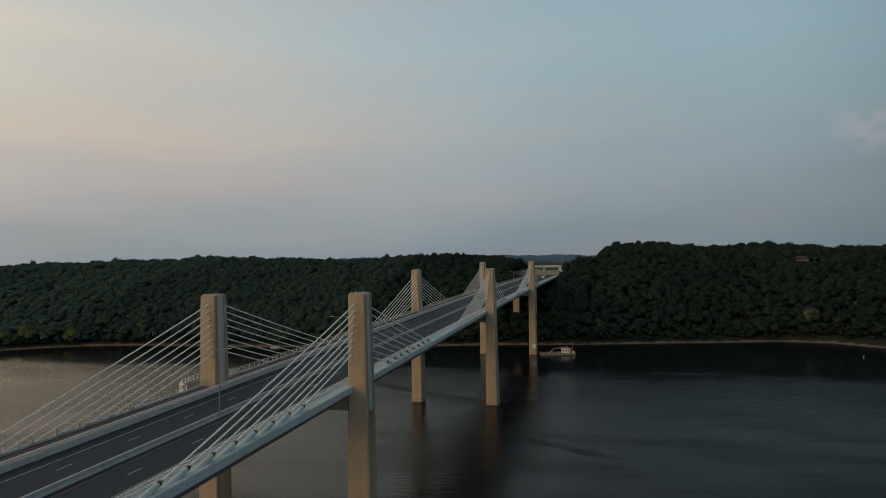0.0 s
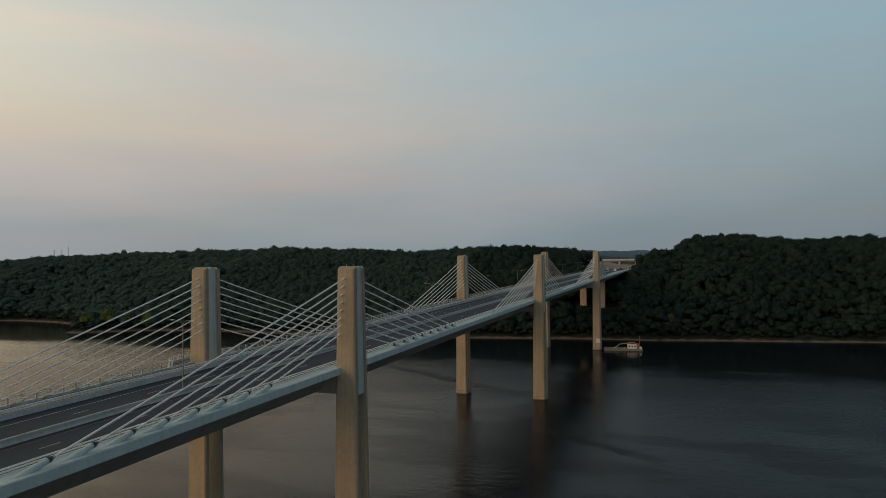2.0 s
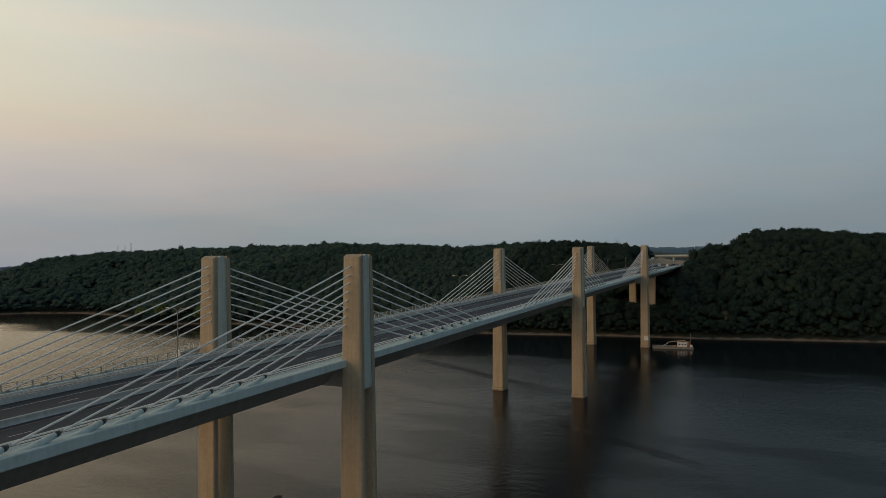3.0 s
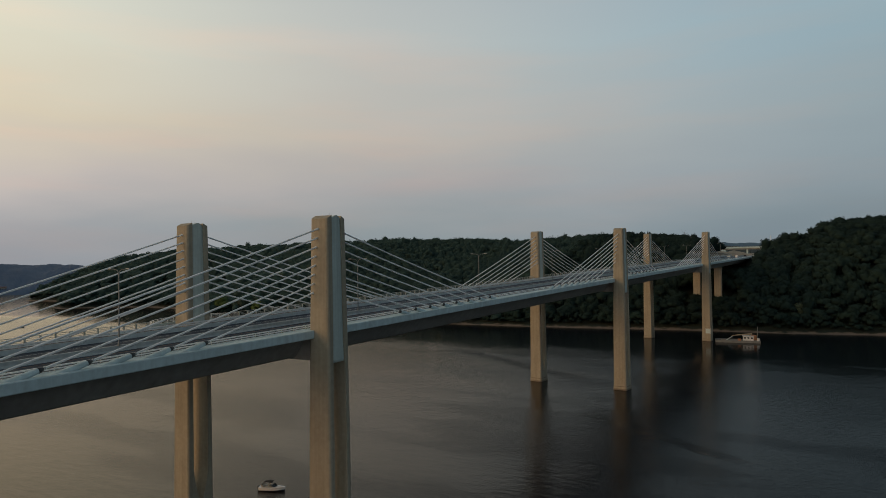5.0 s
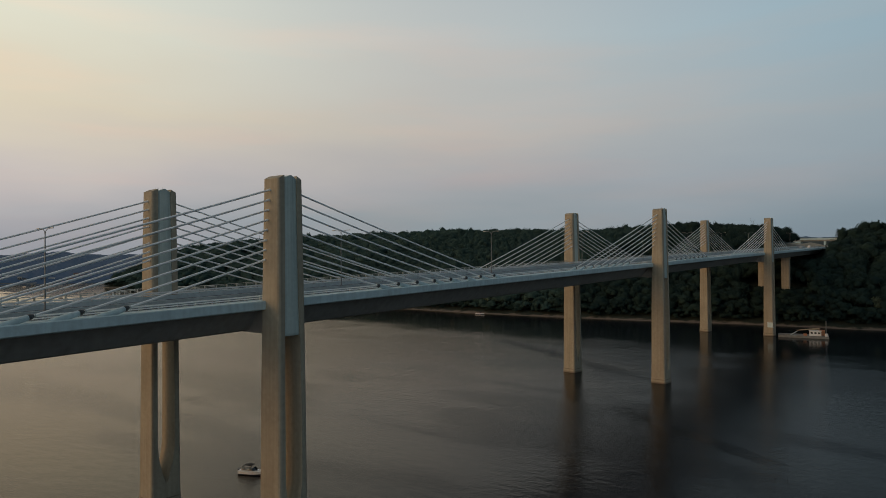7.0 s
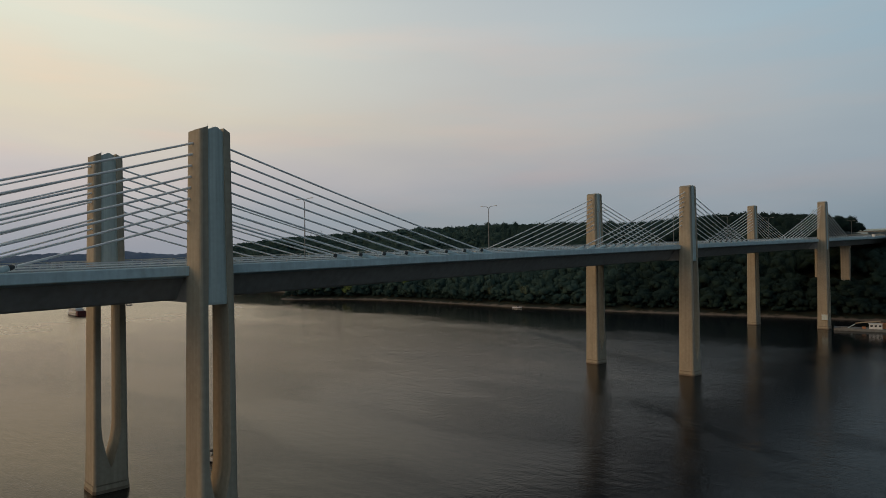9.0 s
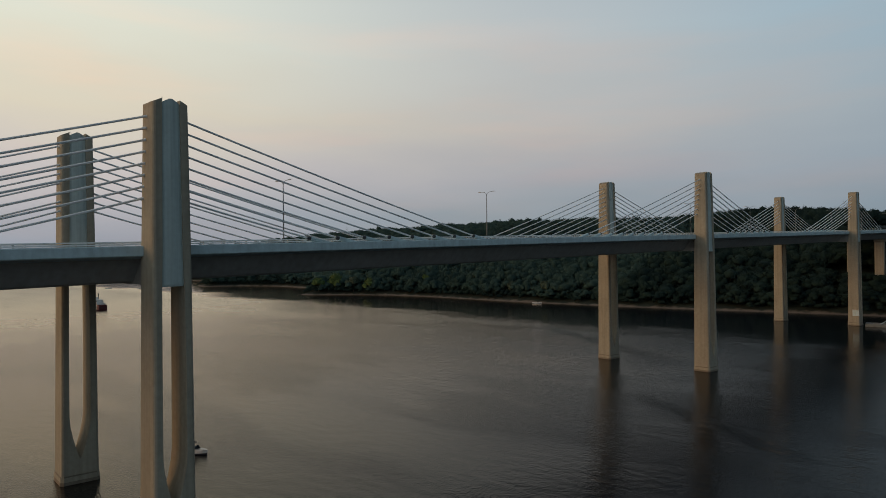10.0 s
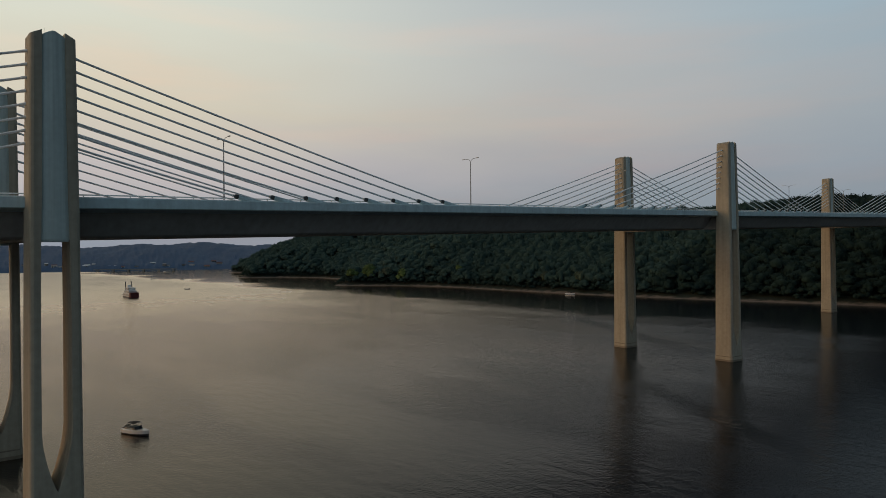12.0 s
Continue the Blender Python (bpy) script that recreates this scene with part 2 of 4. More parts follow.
def water_material():
    m = bpy.data.materials.new("river_water")
    m.use_nodes = True
    nt = m.node_tree
    N, L = nt.nodes.new, nt.links.new
    nt.nodes.remove(nt.nodes["Principled BSDF"])
    body, gloss, skin, both = N("ShaderNodeBsdfDiffuse"), N("ShaderNodeBsdfGlossy"), N("ShaderNodeFresnel"), N("ShaderNodeMixShader")
    body.inputs["Color"].default_value = (0.007, 0.010, 0.014, 1)
    L(skin.outputs[0], both.inputs[0])
    L(body.outputs[0], both.inputs[1])
    L(gloss.outputs[0], both.inputs[2])
    L(both.outputs[0], nt.nodes["Material Output"].inputs["Surface"])
    geo = N("ShaderNodeNewGeometry")

    def field(scale, sx, sy, rot, detail=3.0):
        mp, nz = N("ShaderNodeMapping"), N("ShaderNodeTexNoise")
        mp.inputs["Rotation"].default_value = (0, 0, radians(rot))
        mp.inputs["Scale"].default_value = (sx, sy, 1)
        nz.inputs["Scale"].default_value, nz.inputs["Detail"].default_value = scale, detail
        L(geo.outputs["Position"], mp.inputs[0])
        L(mp.outputs[0], nz.inputs[0])
        return nz.outputs[0]

    def remap(src, a, c, lo, hi):
        r = N("ShaderNodeMapRange")
        r.interpolation_type = "SMOOTHSTEP"
        for k, v in zip(("From Min", "From Max", "To Min", "To Max"), (a, c, lo, hi)):
            r.inputs[k].default_value = v
        L(src, r.inputs["Value"])
        return r.outputs[0]

    # wind patches: some reaches ruffled, some slick
    patch = remap(field(0.012, 1.0, 2.6, 25, 4), 0.42, 0.62, 0.0, 1.0)
    # the reach below the wooded bank lies sheltered from the wind
    sep, bend, lee = N("ShaderNodeSeparateXYZ"), N("ShaderNodeMath"), N("ShaderNodeMath")
    L(geo.outputs["Position"], sep.inputs[0])
    bend.operation, lee.operation = "MULTIPLY_ADD", "MULTIPLY"
    L(field(0.011, 1.0, 1.6, 10, 5), bend.inputs[0])
    bend.inputs[1].default_value = 150.0
    L(sep.outputs[1], bend.inputs[2])
    windy = remap(bend.outputs[0], 310, 400, 1.0, 0.0)
    L(patch, lee.inputs[0])
    L(windy, lee.inputs[1])
    patch = lee.outputs[0]
    # sheen painted by position: stronger on the open reach, weaker off the near bank
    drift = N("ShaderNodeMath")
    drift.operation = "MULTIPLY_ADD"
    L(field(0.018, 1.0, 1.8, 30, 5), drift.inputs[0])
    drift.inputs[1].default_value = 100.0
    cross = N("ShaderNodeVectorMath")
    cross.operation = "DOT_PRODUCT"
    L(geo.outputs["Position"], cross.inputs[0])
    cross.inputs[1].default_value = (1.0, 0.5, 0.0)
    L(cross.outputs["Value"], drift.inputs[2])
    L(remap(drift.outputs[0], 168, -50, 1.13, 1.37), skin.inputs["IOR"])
    mirror_tint = N("ShaderNodeMix")                 # warm sky reflection painted into the gloss colour of the open reach
    mirror_tint.data_type = "RGBA"
    mirror_tint.inputs[6].default_value, mirror_tint.inputs[7].default_value = (0.93, 0.95, 0.95, 1), (0.97, 0.865, 0.72, 1)
    L(remap(drift.outputs[0], 220, -60, 0.0, 1.0), mirror_tint.inputs[0])
    L(mirror_tint.outputs[2], gloss.inputs["Color"])
    rough = N("ShaderNodeMath")
    rough.operation = "ADD"
    L(remap(patch, 0, 1, 0.0, 0.05), rough.inputs[0])
    L(remap(windy, 0, 1, 0.10, 0.07), rough.inputs[1])
    # up the open river roughness grows, standing for waves too fine to tell apart
    open_reach, chop = N("ShaderNodeMath"), N("ShaderNodeMath")
    open_reach.operation, chop.operation = "MULTIPLY", "ADD"
    L(remap(sep.outputs[0], 0, -1000, 0.0, 0.55), open_reach.inputs[0])
    L(windy, open_reach.inputs[1])
    L(rough.outputs[0], chop.inputs[0])
    L(open_reach.outputs[0], chop.inputs[1])
    L(chop.outputs[0], gloss.inputs["Roughness"])
    small, mid = field(1.4, 1.0, 2.0, 35, 3), field(0.16, 1.0, 2.8, 20, 3)
    b1, b2 = N("ShaderNodeBump"), N("ShaderNodeBump")
    b1.inputs["Distance"].default_value, b2.inputs["Distance"].default_value = 0.16, 0.7
    gust = N("ShaderNodeMath")
    gust.operation = "ADD"
    L(remap(patch, 0, 1, 0.0, 0.30), gust.inputs[0])
    L(remap(windy, 0, 1, 0.06, 0.36), gust.inputs[1])
    # a boat's old wake lies across the reach, and a squall ruffles a patch off the point
    def ruffle(cx, cy, half_a, half_c, edge):
        p, axes, off = N("ShaderNodeVectorMath"), [], field(0.09, 1.0, 1.0, 0, 4)
        p.operation = "SUBTRACT"
        L(geo.outputs["Position"], p.inputs[0])
        p.inputs[1].default_value = (cx, cy, 0)
        for ax, half in (((0.838, -0.546, 0), half_a), ((0.546, 0.838, 0), half_c)):
            dt, wob, size = N("ShaderNodeVectorMath"), N("ShaderNodeMath"), N("ShaderNodeMath")
            dt.operation, wob.operation, size.operation = "DOT_PRODUCT", "MULTIPLY_ADD", "ABSOLUTE"
            L(p.outputs[0], dt.inputs[0])
            dt.inputs[1].default_value = ax
            L(off, wob.inputs[0])
            wob.inputs[1].default_value = edge
            L(dt.outputs["Value"], wob.inputs[2])
            L(wob.outputs[0], size.inputs[0])
            axes.append(remap(size.outputs[0], half, half * 0.45, 0.0, 1.0))
        m = N("ShaderNodeMath")
        m.operation = "MULTIPLY"
        L(axes[0], m.inputs[0])
        L(axes[1], m.inputs[1])
        return m.outputs[0]

    swell = remap(windy, 0, 1, 0.05, 0.17)
    rough_water = gust.outputs[0]
    for spot, force in ((ruffle(-66, 232, 82, 6.5, 9.0), 0.8), (ruffle(-338, 262, 75, 22, 30.0), 0.7), (ruffle(36, 118, 40, 4.0, 8.0), 0.4)):
        for small_waves in (True, False):
            more = N("ShaderNodeMath")
            more.operation = "MULTIPLY_ADD"
            L(spot, more.inputs[0])
            more.inputs[1].default_value = force
            if small_waves:
                L(rough_water, more.inputs[2])
                rough_water = more.outputs[0]
            else:
                L(swell, more.inputs[2])
                swell = more.outputs[0]
    L(rough_water, b1.inputs["Strength"])
    L(swell, b2.inputs["Strength"])
    L(small, b1.inputs["Height"])
    L(mid, b2.inputs["Height"])
    L(b2.outputs[0], b1.inputs["Normal"])
    L(b1.outputs[0], gloss.inputs["Normal"])
    L(b1.outputs[0], skin.inputs["Normal"])
    return m


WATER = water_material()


def ground_material():
    """Sand at the water's edge, brown litter and grass above it."""
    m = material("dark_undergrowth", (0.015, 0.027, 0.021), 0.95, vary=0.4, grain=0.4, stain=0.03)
    nt = m.node_tree
    N, L = nt.nodes.new, nt.links.new
    b = nt.nodes["Principled BSDF"]
    old = b.inputs["Base Color"].links[0].from_socket
    geo, sep, nz = N("ShaderNodeNewGeometry"), N("ShaderNodeSeparateXYZ"), N("ShaderNodeTexNoise")
    L(geo.outputs["Position"], sep.inputs[0])
    L(geo.outputs["Position"], nz.inputs[0])
    nz.inputs["Scale"].default_value = 0.15
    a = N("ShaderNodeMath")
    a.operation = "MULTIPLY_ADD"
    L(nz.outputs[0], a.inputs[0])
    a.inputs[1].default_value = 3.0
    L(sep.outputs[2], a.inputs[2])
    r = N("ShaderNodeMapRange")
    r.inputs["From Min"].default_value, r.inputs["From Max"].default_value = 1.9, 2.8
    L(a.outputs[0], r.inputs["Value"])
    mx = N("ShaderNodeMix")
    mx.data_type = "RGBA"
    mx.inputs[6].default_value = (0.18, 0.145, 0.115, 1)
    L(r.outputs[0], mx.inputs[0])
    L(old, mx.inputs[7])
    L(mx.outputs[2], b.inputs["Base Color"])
    return m


GROUND = ground_material()
SAND = material("pale_bare_earth", (0.34, 0.28, 0.20), 0.95, vary=0.3, grain=0.5, stain=0.05)
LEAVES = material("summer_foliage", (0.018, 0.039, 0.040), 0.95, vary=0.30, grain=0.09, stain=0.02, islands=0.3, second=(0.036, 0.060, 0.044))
# the same foliage made lighter and bluer: distance haze put into the colour
LEAVES_HAZED = material("haze_tinted_foliage", (0.043, 0.082, 0.077), 0.95, vary=0.22, grain=0.07, stain=0.02, islands=0.25, second=(0.058, 0.094, 0.074))
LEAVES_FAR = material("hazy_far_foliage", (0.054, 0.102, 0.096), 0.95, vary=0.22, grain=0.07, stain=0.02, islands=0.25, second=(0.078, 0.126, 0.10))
LEAVES_LIGHT = material("bright_young_foliage", (0.095, 0.14, 0.05), 0.9, vary=0.35, grain=0.8, stain=0.1, islands=0.5)
for leafy in (LEAVES, LEAVES_HAZED, LEAVES_FAR, LEAVES_LIGHT):
    leafy.node_tree.nodes["Principled BSDF"].inputs["Specular IOR Level"].default_value = 0.08
def soft_leaves(m, up=2.0):
    """Leaves scatter light all round: the shading normal leans towards the sky."""
    nt = m.node_tree
    N, L = nt.nodes.new, nt.links.new
    geo, add, unit = N("ShaderNodeNewGeometry"), N("ShaderNodeVectorMath"), N("ShaderNodeVectorMath")
    add.operation, unit.operation = "ADD", "NORMALIZE"
    L(geo.outputs["Normal"], add.inputs[0])
    add.inputs[1].default_value = (0, 0, up)
    L(add.outputs[0], unit.inputs[0])
    L(unit.outputs[0], nt.nodes["Principled BSDF"].inputs["Normal"])


for leafy in (LEAVES, LEAVES_HAZED, LEAVES_FAR):
    soft_leaves(leafy)
BARK = material("grey_bark", (0.10, 0.085, 0.07), 0.9, vary=0.3)


# ---- mesh helpers ----
def part(name, bm, mat, parent=None, label="", kind=""):
    me = bpy.data.meshes.new(name)
    bmesh.ops.recalc_face_normals(bm, faces=bm.faces)
    bm.to_mesh(me)
    bm.free()
    me.materials.append(mat)
    ob = new(name, me)
    ob.parent = parent
    return tagged(ob, label=label, kind=kind)


def again(src, m, parent=None):
    """Another piece on the same mesh, at the pose m."""
    ob = new(src.name.split(".")[0], src.data)
    ob.parent, ob.matrix_basis = parent, m
    return ob


def thing(name, label, category, group="", kind="", m=None):
    ob = new(name)
    ob.empty_display_size = 0.5
    if m is not None:
        ob.matrix_world = m
    return tagged(ob, label, category, group, kind)


def loft(rings, cap=True):
    """A closed skin over rings of equal length."""
    bm = bmesh.new()
    vs = [[bm.verts.new(p) for p in r] for r in rings]
    n = len(rings[0])
    for a, b in zip(vs, vs[1:]):
        for i in range(n):
            bm.faces.new((a[i], a[(i + 1) % n], b[(i + 1) % n], b[i]))
    if cap:
        bm.faces.new(vs[0])
        bm.faces.new(vs[-1])
    return bm


def box(x0, x1, y0, y1, z0, z1, bev=0.0):
    bm = bmesh.new()
    bmesh.ops.create_cube(bm, size=1.0)
    for v in bm.verts:
        v.co = Vector(((x0 + x1) / 2 + v.co.x * (x1 - x0), (y0 + y1) / 2 + v.co.y * (y1 - y0), (z0 + z1) / 2 + v.co.z * (z1 - z0)))
    if bev:
        bmesh.ops.bevel(bm, geom=bm.edges[:], offset=bev, segments=1, affect="EDGES")
    return bm


def tube(points, radii, sides=8):
    """A round bar through points with a radius at each."""
    pts = [Vector(p) for p in points]
    rings = []
    for i, p in enumerate(pts):
        d = (pts[min(i + 1, len(pts) - 1)] - pts[max(i - 1, 0)]).normalized()
        u = d.cross(Vector((0, 0, 1)) if abs(d.z) < 0.95 else Vector((1, 0, 0))).normalized()
        w = u.cross(d)
        r = radii[i] if isinstance(radii, (list, tuple)) else radii
        rings.append([p + (u * math.cos(k * 2 * math.pi / sides) + w * math.sin(k * 2 * math.pi / sides)) * r for k in range(sides)])
    return loft(rings)


def join(*bms):
    out = bmesh.new()
    for b in bms:
        me = bpy.data.meshes.new("tmp")
        b.to_mesh(me)
        b.free()
        out.from_mesh(me)
        bpy.data.meshes.remove(me)
    return out


# ---- the line of the bridge ----
def shift(s):
    return 5.4e-5 * max(0.0, s - 183.0) ** 2


def road_z(s):
    return 40.65 + 0.0228 * s


def on(s, u, w):
    """A point at s metres along the bridge, u across, w over the road."""
    turn = math.atan(2 * 5.4e-5 * max(0.0, s - 183.0))
    du = u + 16.2
    return Vector((-16.2 + shift(s) + du * math.cos(turn), s - du * math.sin(turn), road_z(s) + w))


def along(s, u, w):
    """The pose of a piece on the bridge at s, u, w."""
    turn = math.atan(2 * 5.4e-5 * max(0.0, s - 183.0))
    return Matrix.Translation(on(s, u, w)) @ Euler((math.atan(0.0228), 0, -turn)).to_matrix().to_4x4()


def sweep(profile, s0, s1, step=12.0):
    n = max(2, int(round((s1 - s0) / step)) + 1)
    return loft([[on(s0 + (s1 - s0) * i / (n - 1), u, w) for u, w in profile] for i in range(n)])


S0, S1 = -250.0, 640.0
PIERS = (-183.0, 0.0, 183.0, 366.0)
MIDY = 2.58                       # the pylons stand a little past the whole span marks

bridge = thing("bridge", "long pale concrete road bridge on tan pylons with white stay cables", "bridge")

part("road_deck", sweep([(-30.0, 0), (-16.2, 0.12), (-2.9, 0), (-2.9, -0.45), (-30.0, -0.45)], S0, S1), ASPHALT, bridge, "dark grey concrete carriageway")
part("edge_beam", sweep([(-3.3, 0.80), (0.25, 0.86), (0.38, 0.74), (0.38, -0.52), (0.24, -0.64), (-2.6, -1.05), (-3.3, -1.05)], S0, S1), PALE, bridge, "pale grey edge beam with sloping top")
part("edge_beam", sweep([(-37.0, 0.55), (-36.6, 0.55), (-36.55, 0.10), (-30.3, 0.10), (-30.3, -1.0), (-31.0, -1.0), (-36.85, -0.46), (-37.0, -0.32)], S0, S1), PALE, bridge)
part("trail_paving", sweep([(-36.5, 0.104), (-36.5, 0.16), (-30.35, 0.16), (-30.35, 0.104)], S0, S1), TRAIL, bridge, "brown paved walking trail")
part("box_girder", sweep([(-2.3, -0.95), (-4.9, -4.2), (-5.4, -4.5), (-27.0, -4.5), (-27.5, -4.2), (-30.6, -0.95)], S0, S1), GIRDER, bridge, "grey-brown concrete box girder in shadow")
part("parapet", sweep([(-3.30, 0.0), (-3.18, 0.70), (-3.18, 0.84), (-2.80, 0.84), (-2.72, 0.5), (-2.72, 0.0)], S0, S1), PALE, bridge)
part("parapet", sweep([(-30.32, 0.0), (-30.30, 0.78), (-29.95, 0.78), (-29.90, 0.66), (-29.62, 0.0)], S0, S1), MEDIAN, bridge)
part("median_barrier", sweep([(-16.65, 0.05), (-16.38, 0.45), (-16.33, 1.0), (-15.87, 1.0), (-15.82, 0.45), (-15.55, 0.05)], S0, S1), MEDIAN, bridge, "pale concrete median barrier")
for u, w, r, a in ((-3.0, 1.10, 0.08, "guard_rail"), (-3.0, 1.45, 0.09, "guard_rail"), (-30.12, 1.04, 0.10, "guard_rail"), (-30.12, 1.38, 0.13, "guard_rail"),
                   (-36.75, 1.75, 0.055, "fence_rail"), (-36.75, 1.45, 0.035, "fence_rail"), (-36.75, 1.15, 0.035, "fence_rail"), (-36.75, 0.85, 0.035, "fence_rail")):
    part(a, sweep([(u - r, w - r), (u + r, w - r), (u + r, w + r), (u - r, w + r)], -200, S1), FENCE if a == "fence_rail" else RAIL, bridge)
for u, mat in ((-26.2, WHITE), (-6.5, WHITE), (-14.2, YELLOW)):
    base = 0.12 * (1 - abs(u + 16.2) / 13.5)
    part("lane_line", sweep([(u - 0.07, base + 0.006), (u + 0.07, base + 0.006), (u + 0.07, base + 0.012), (u - 0.07, base + 0.012)], S0, S1), mat, bridge)

# dashes and posts: one piece each, alike ones on one mesh
dash = part("lane_dash", box(-0.07, 0.07, 0, 3.05, 0, 0.008), WHITE, bridge)
dash.matrix_basis = along(-211.8, -10.55, 0.075)
for u in (-10.55, -22.5):
    for k in range(54):
        s = -211.8 + 15.24 * k
        if not (u == -10.55 and k == 0):
            again(dash, along(s, u, 0.12 * (1 - abs(u + 16.2) / 13.5) + 0.008), bridge)
post = None
for u in (-3.0, -30.12):
    for k in range(190):
        s = -130 + 3.05 * k
        if post is None:
            post = part("rail_post", join(box(-0.06, 0.06, -0.05, 0.05, 0.0, 0.60), box(-0.10, 0.10, -0.09, 0.09, 0.0, 0.03)), STEEL, bridge)
            post.matrix_basis = along(s, u, 0.84)
        else:
            again(post, along(s, u, 0.84 if u == -3.0 else 0.78), bridge)
fpost = None
for k in range(215):
    s = -130 + 2.6 * k
    if -7.5 < s < 15.5:
        continue
    if fpost is None:
        fpost = part("fence_post", join(box(-0.07, 0.07, -0.17, 0.17, 0.0, 1.22), box(-0.12, 0.12, -0.22, 0.22, 0.0, 0.05)), FENCE, bridge)
        fpost.matrix_basis = along(s, -36.75, 0.55)
    else:
        again(fpost, along(s, -36.75, 0.55), bridge)


# ---- pylons ----
def lerp(table, z):
    for (a, p), (b, q) in zip(table, table[1:]):
        if z <= b:
            return p + (q - p) * max(0.0, (z - a)) / (b - a)
    return table[-1][1]


# each pylon's place and turn, fitted singly to the camera's view
PYLONS = {(-183.0, True): (1.6, -180.4, 0.0), (-183.0, False): (-35.0, -181.5, -3.0),
          (0.0, True): (1.46, 2.53, -0.3), (0.0, False): (-35.13, 1.58, -4.0),
          (183.0, True): (2.06, 184.07, -4.0), (183.0, False): (-36.25, 186.68, -5.8),
          (366.0, True): (3.79, 368.64, -3.5), (366.0, False): (-33.98, 370.8, -7.0)}


def pylon(s, near):
    top = road_z(s) + 21.65
    x0, y0, turn = PYLONS[s, near]
    c = Vector((x0, y0, 0))
    hx = [(-4, 2.80), (0, 2.77), (8, 2.66), (24, 2.56), (road_z(s), 2.30), (top, 1.97)]
    hy = [(-4, 3.12), (0, 3.08), (8, 2.98), (24, 2.88), (road_z(s), 2.80), (top, 2.55)]
    gap = [(-4, 0.0), (4.3, 0.0), (5.0, 0.30), (6.0, 0.64), (8.0, 1.16), (10.0, 1.54), (11.8, 1.70), (24, 1.70), (road_z(s) - 5, 1.60), (road_z(s), 1.48), (top, 1.28)]
    p = new("pylon")
    p.empty_display_size = 1.0
    p.parent, p.location = bridge, c
    p.rotation_euler = (0, 0, radians(turn))
    tagged(p, label="tan concrete pylon of two legs joined at foot and head")
    levels = [-4, 0, 2.5, 4.3, 5.0, 6.0, 7.0, 8.0, 9.0, 10.0, 11.0, 11.8, 16, 24, road_z(s) - 5, road_z(s), road_z(s) + 8, road_z(s) + 15, top]
    for side in (-1, 1):
        rings = []
        for z in levels:
            x, y, g, ch = lerp(hx, z), lerp(hy, z), lerp(gap, z) + 0.004, 0.42
            ring = [(-x, g), (-x, y - ch), (-x + ch * 0.35, y - ch * 0.35), (-x + ch, y), (x - ch, y), (x - ch * 0.35, y - ch * 0.35), (x, y - ch), (x, g)]
            drop = [0.0] * 8
            if z == top:          # the head slopes outwards
                drop = [0.0, 0.45, 0.55, 0.6, 0.6, 0.55, 0.45, 0.0]
            rings.append([(a, side * b, z - d) for (a, b), d in zip(ring, drop)])
        bm = loft(rings)
        part("leg", bm, TAN, p)
    # the infill between the legs, from under the deck to the head
    rings = []
    zb = road_z(s) - 4.95
    for z in (zb, zb + 0.35, road_z(s), road_z(s) + 8, road_z(s) + 15, top):
        x, g = lerp(hx, z), lerp(gap, z) - 0.003
        x, k = x - 0.10, (0.12 if z == zb else 0.0)
        ring = [(-x + 0.16, -g + k), (-x + k, -g + 0.42), (-x - 0.10 + k, -0.18), (-x - 0.10 + k, 0.18), (-x + k, g - 0.42), (-x + 0.16, g - k),
                (x - 0.16, g - k), (x - k, g - 0.42), (x + 0.10 - k, 0.18), (x + 0.10 - k, -0.18), (x - k, -g + 0.42), (x - 0.16, -g + k)]
        rise = [0.0] * 12
        if z == top:
            rise = [-0.55, -0.3, 0.05, 0.05, -0.3, -0.55, -0.55, -0.3, 0.05, 0.05, -0.3, -0.55]
        rings.append([(a, b, z + d) for (a, b), d in zip(ring, rise)])
    part("infill_panel", loft(rings), PANEL, p, "grey-green infill panel between the legs")
    # drain holes: solid near-black plates, the shade inside put into their colour
    for sgn in (1, -1):
        x = lerp(hx, zb + 1.0)
        part("drain_hole", box(sgn * (x - 0.05) - 0.03, sgn * (x - 0.05) + 0.03, -0.13, 0.13, zb + 0.75, zb + 1.1), HOLE, p)
    for x, y in ((-0.9, -0.4), (0.5, 0.3), (1.1, -0.9)):
        part("lightning_rod", tube([(x, y, top - 0.3), (x, y, top + 0.45)], 0.02, 5), STEEL, p)
    # the foot: a wet band at the waterline, a tan band, a dark ledge
    for za, zc, grow, mat, nm in ((-4.0, 0.55, 0.16, SHAFTDARK, "wet_foot"), (0.55, 1.35, 0.10, TAN, "foot_band"), (1.35, 1.6, 0.05, SHAFTDARK, "foot_ledge")):
        x, y, ch = lerp(hx, zc) + grow, lerp(hy, zc) + grow, 0.5
        ring = [(-x + ch, -y), (x - ch, -y), (x, -y + ch), (x, y - ch), (x - ch, y), (-x + ch, y), (-x, y - ch), (-x, -y + ch)]
        part(nm, loft([[(a, b, za) for a, b in ring], [(a, b, zc) for a, b in ring]]), mat, p)
    if s == 366.0 and near:           # a pale access cage bolted on just over the water
        y = -lerp(hy, 7.0)
        cage = part("access_cage", join(box(-0.2, 2.9, y - 1.1, y + 0.1, 5.2, 5.45), box(-0.2, 2.9, y - 1.1, y - 1.0, 5.45, 8.2, 0.03)), PALE, p, "pale panelled access cage on the shaft")
        for x in (-0.2, 1.35, 2.8):
            part("cage_post", box(x, x + 0.1, y - 1.16, y - 1.1, 5.2, 8.6), STEEL, cage)
        part("cage_rail", box(-0.2, 2.9, y - 1.16, y - 1.08, 8.5, 8.6), STEEL, cage)
    return p, c


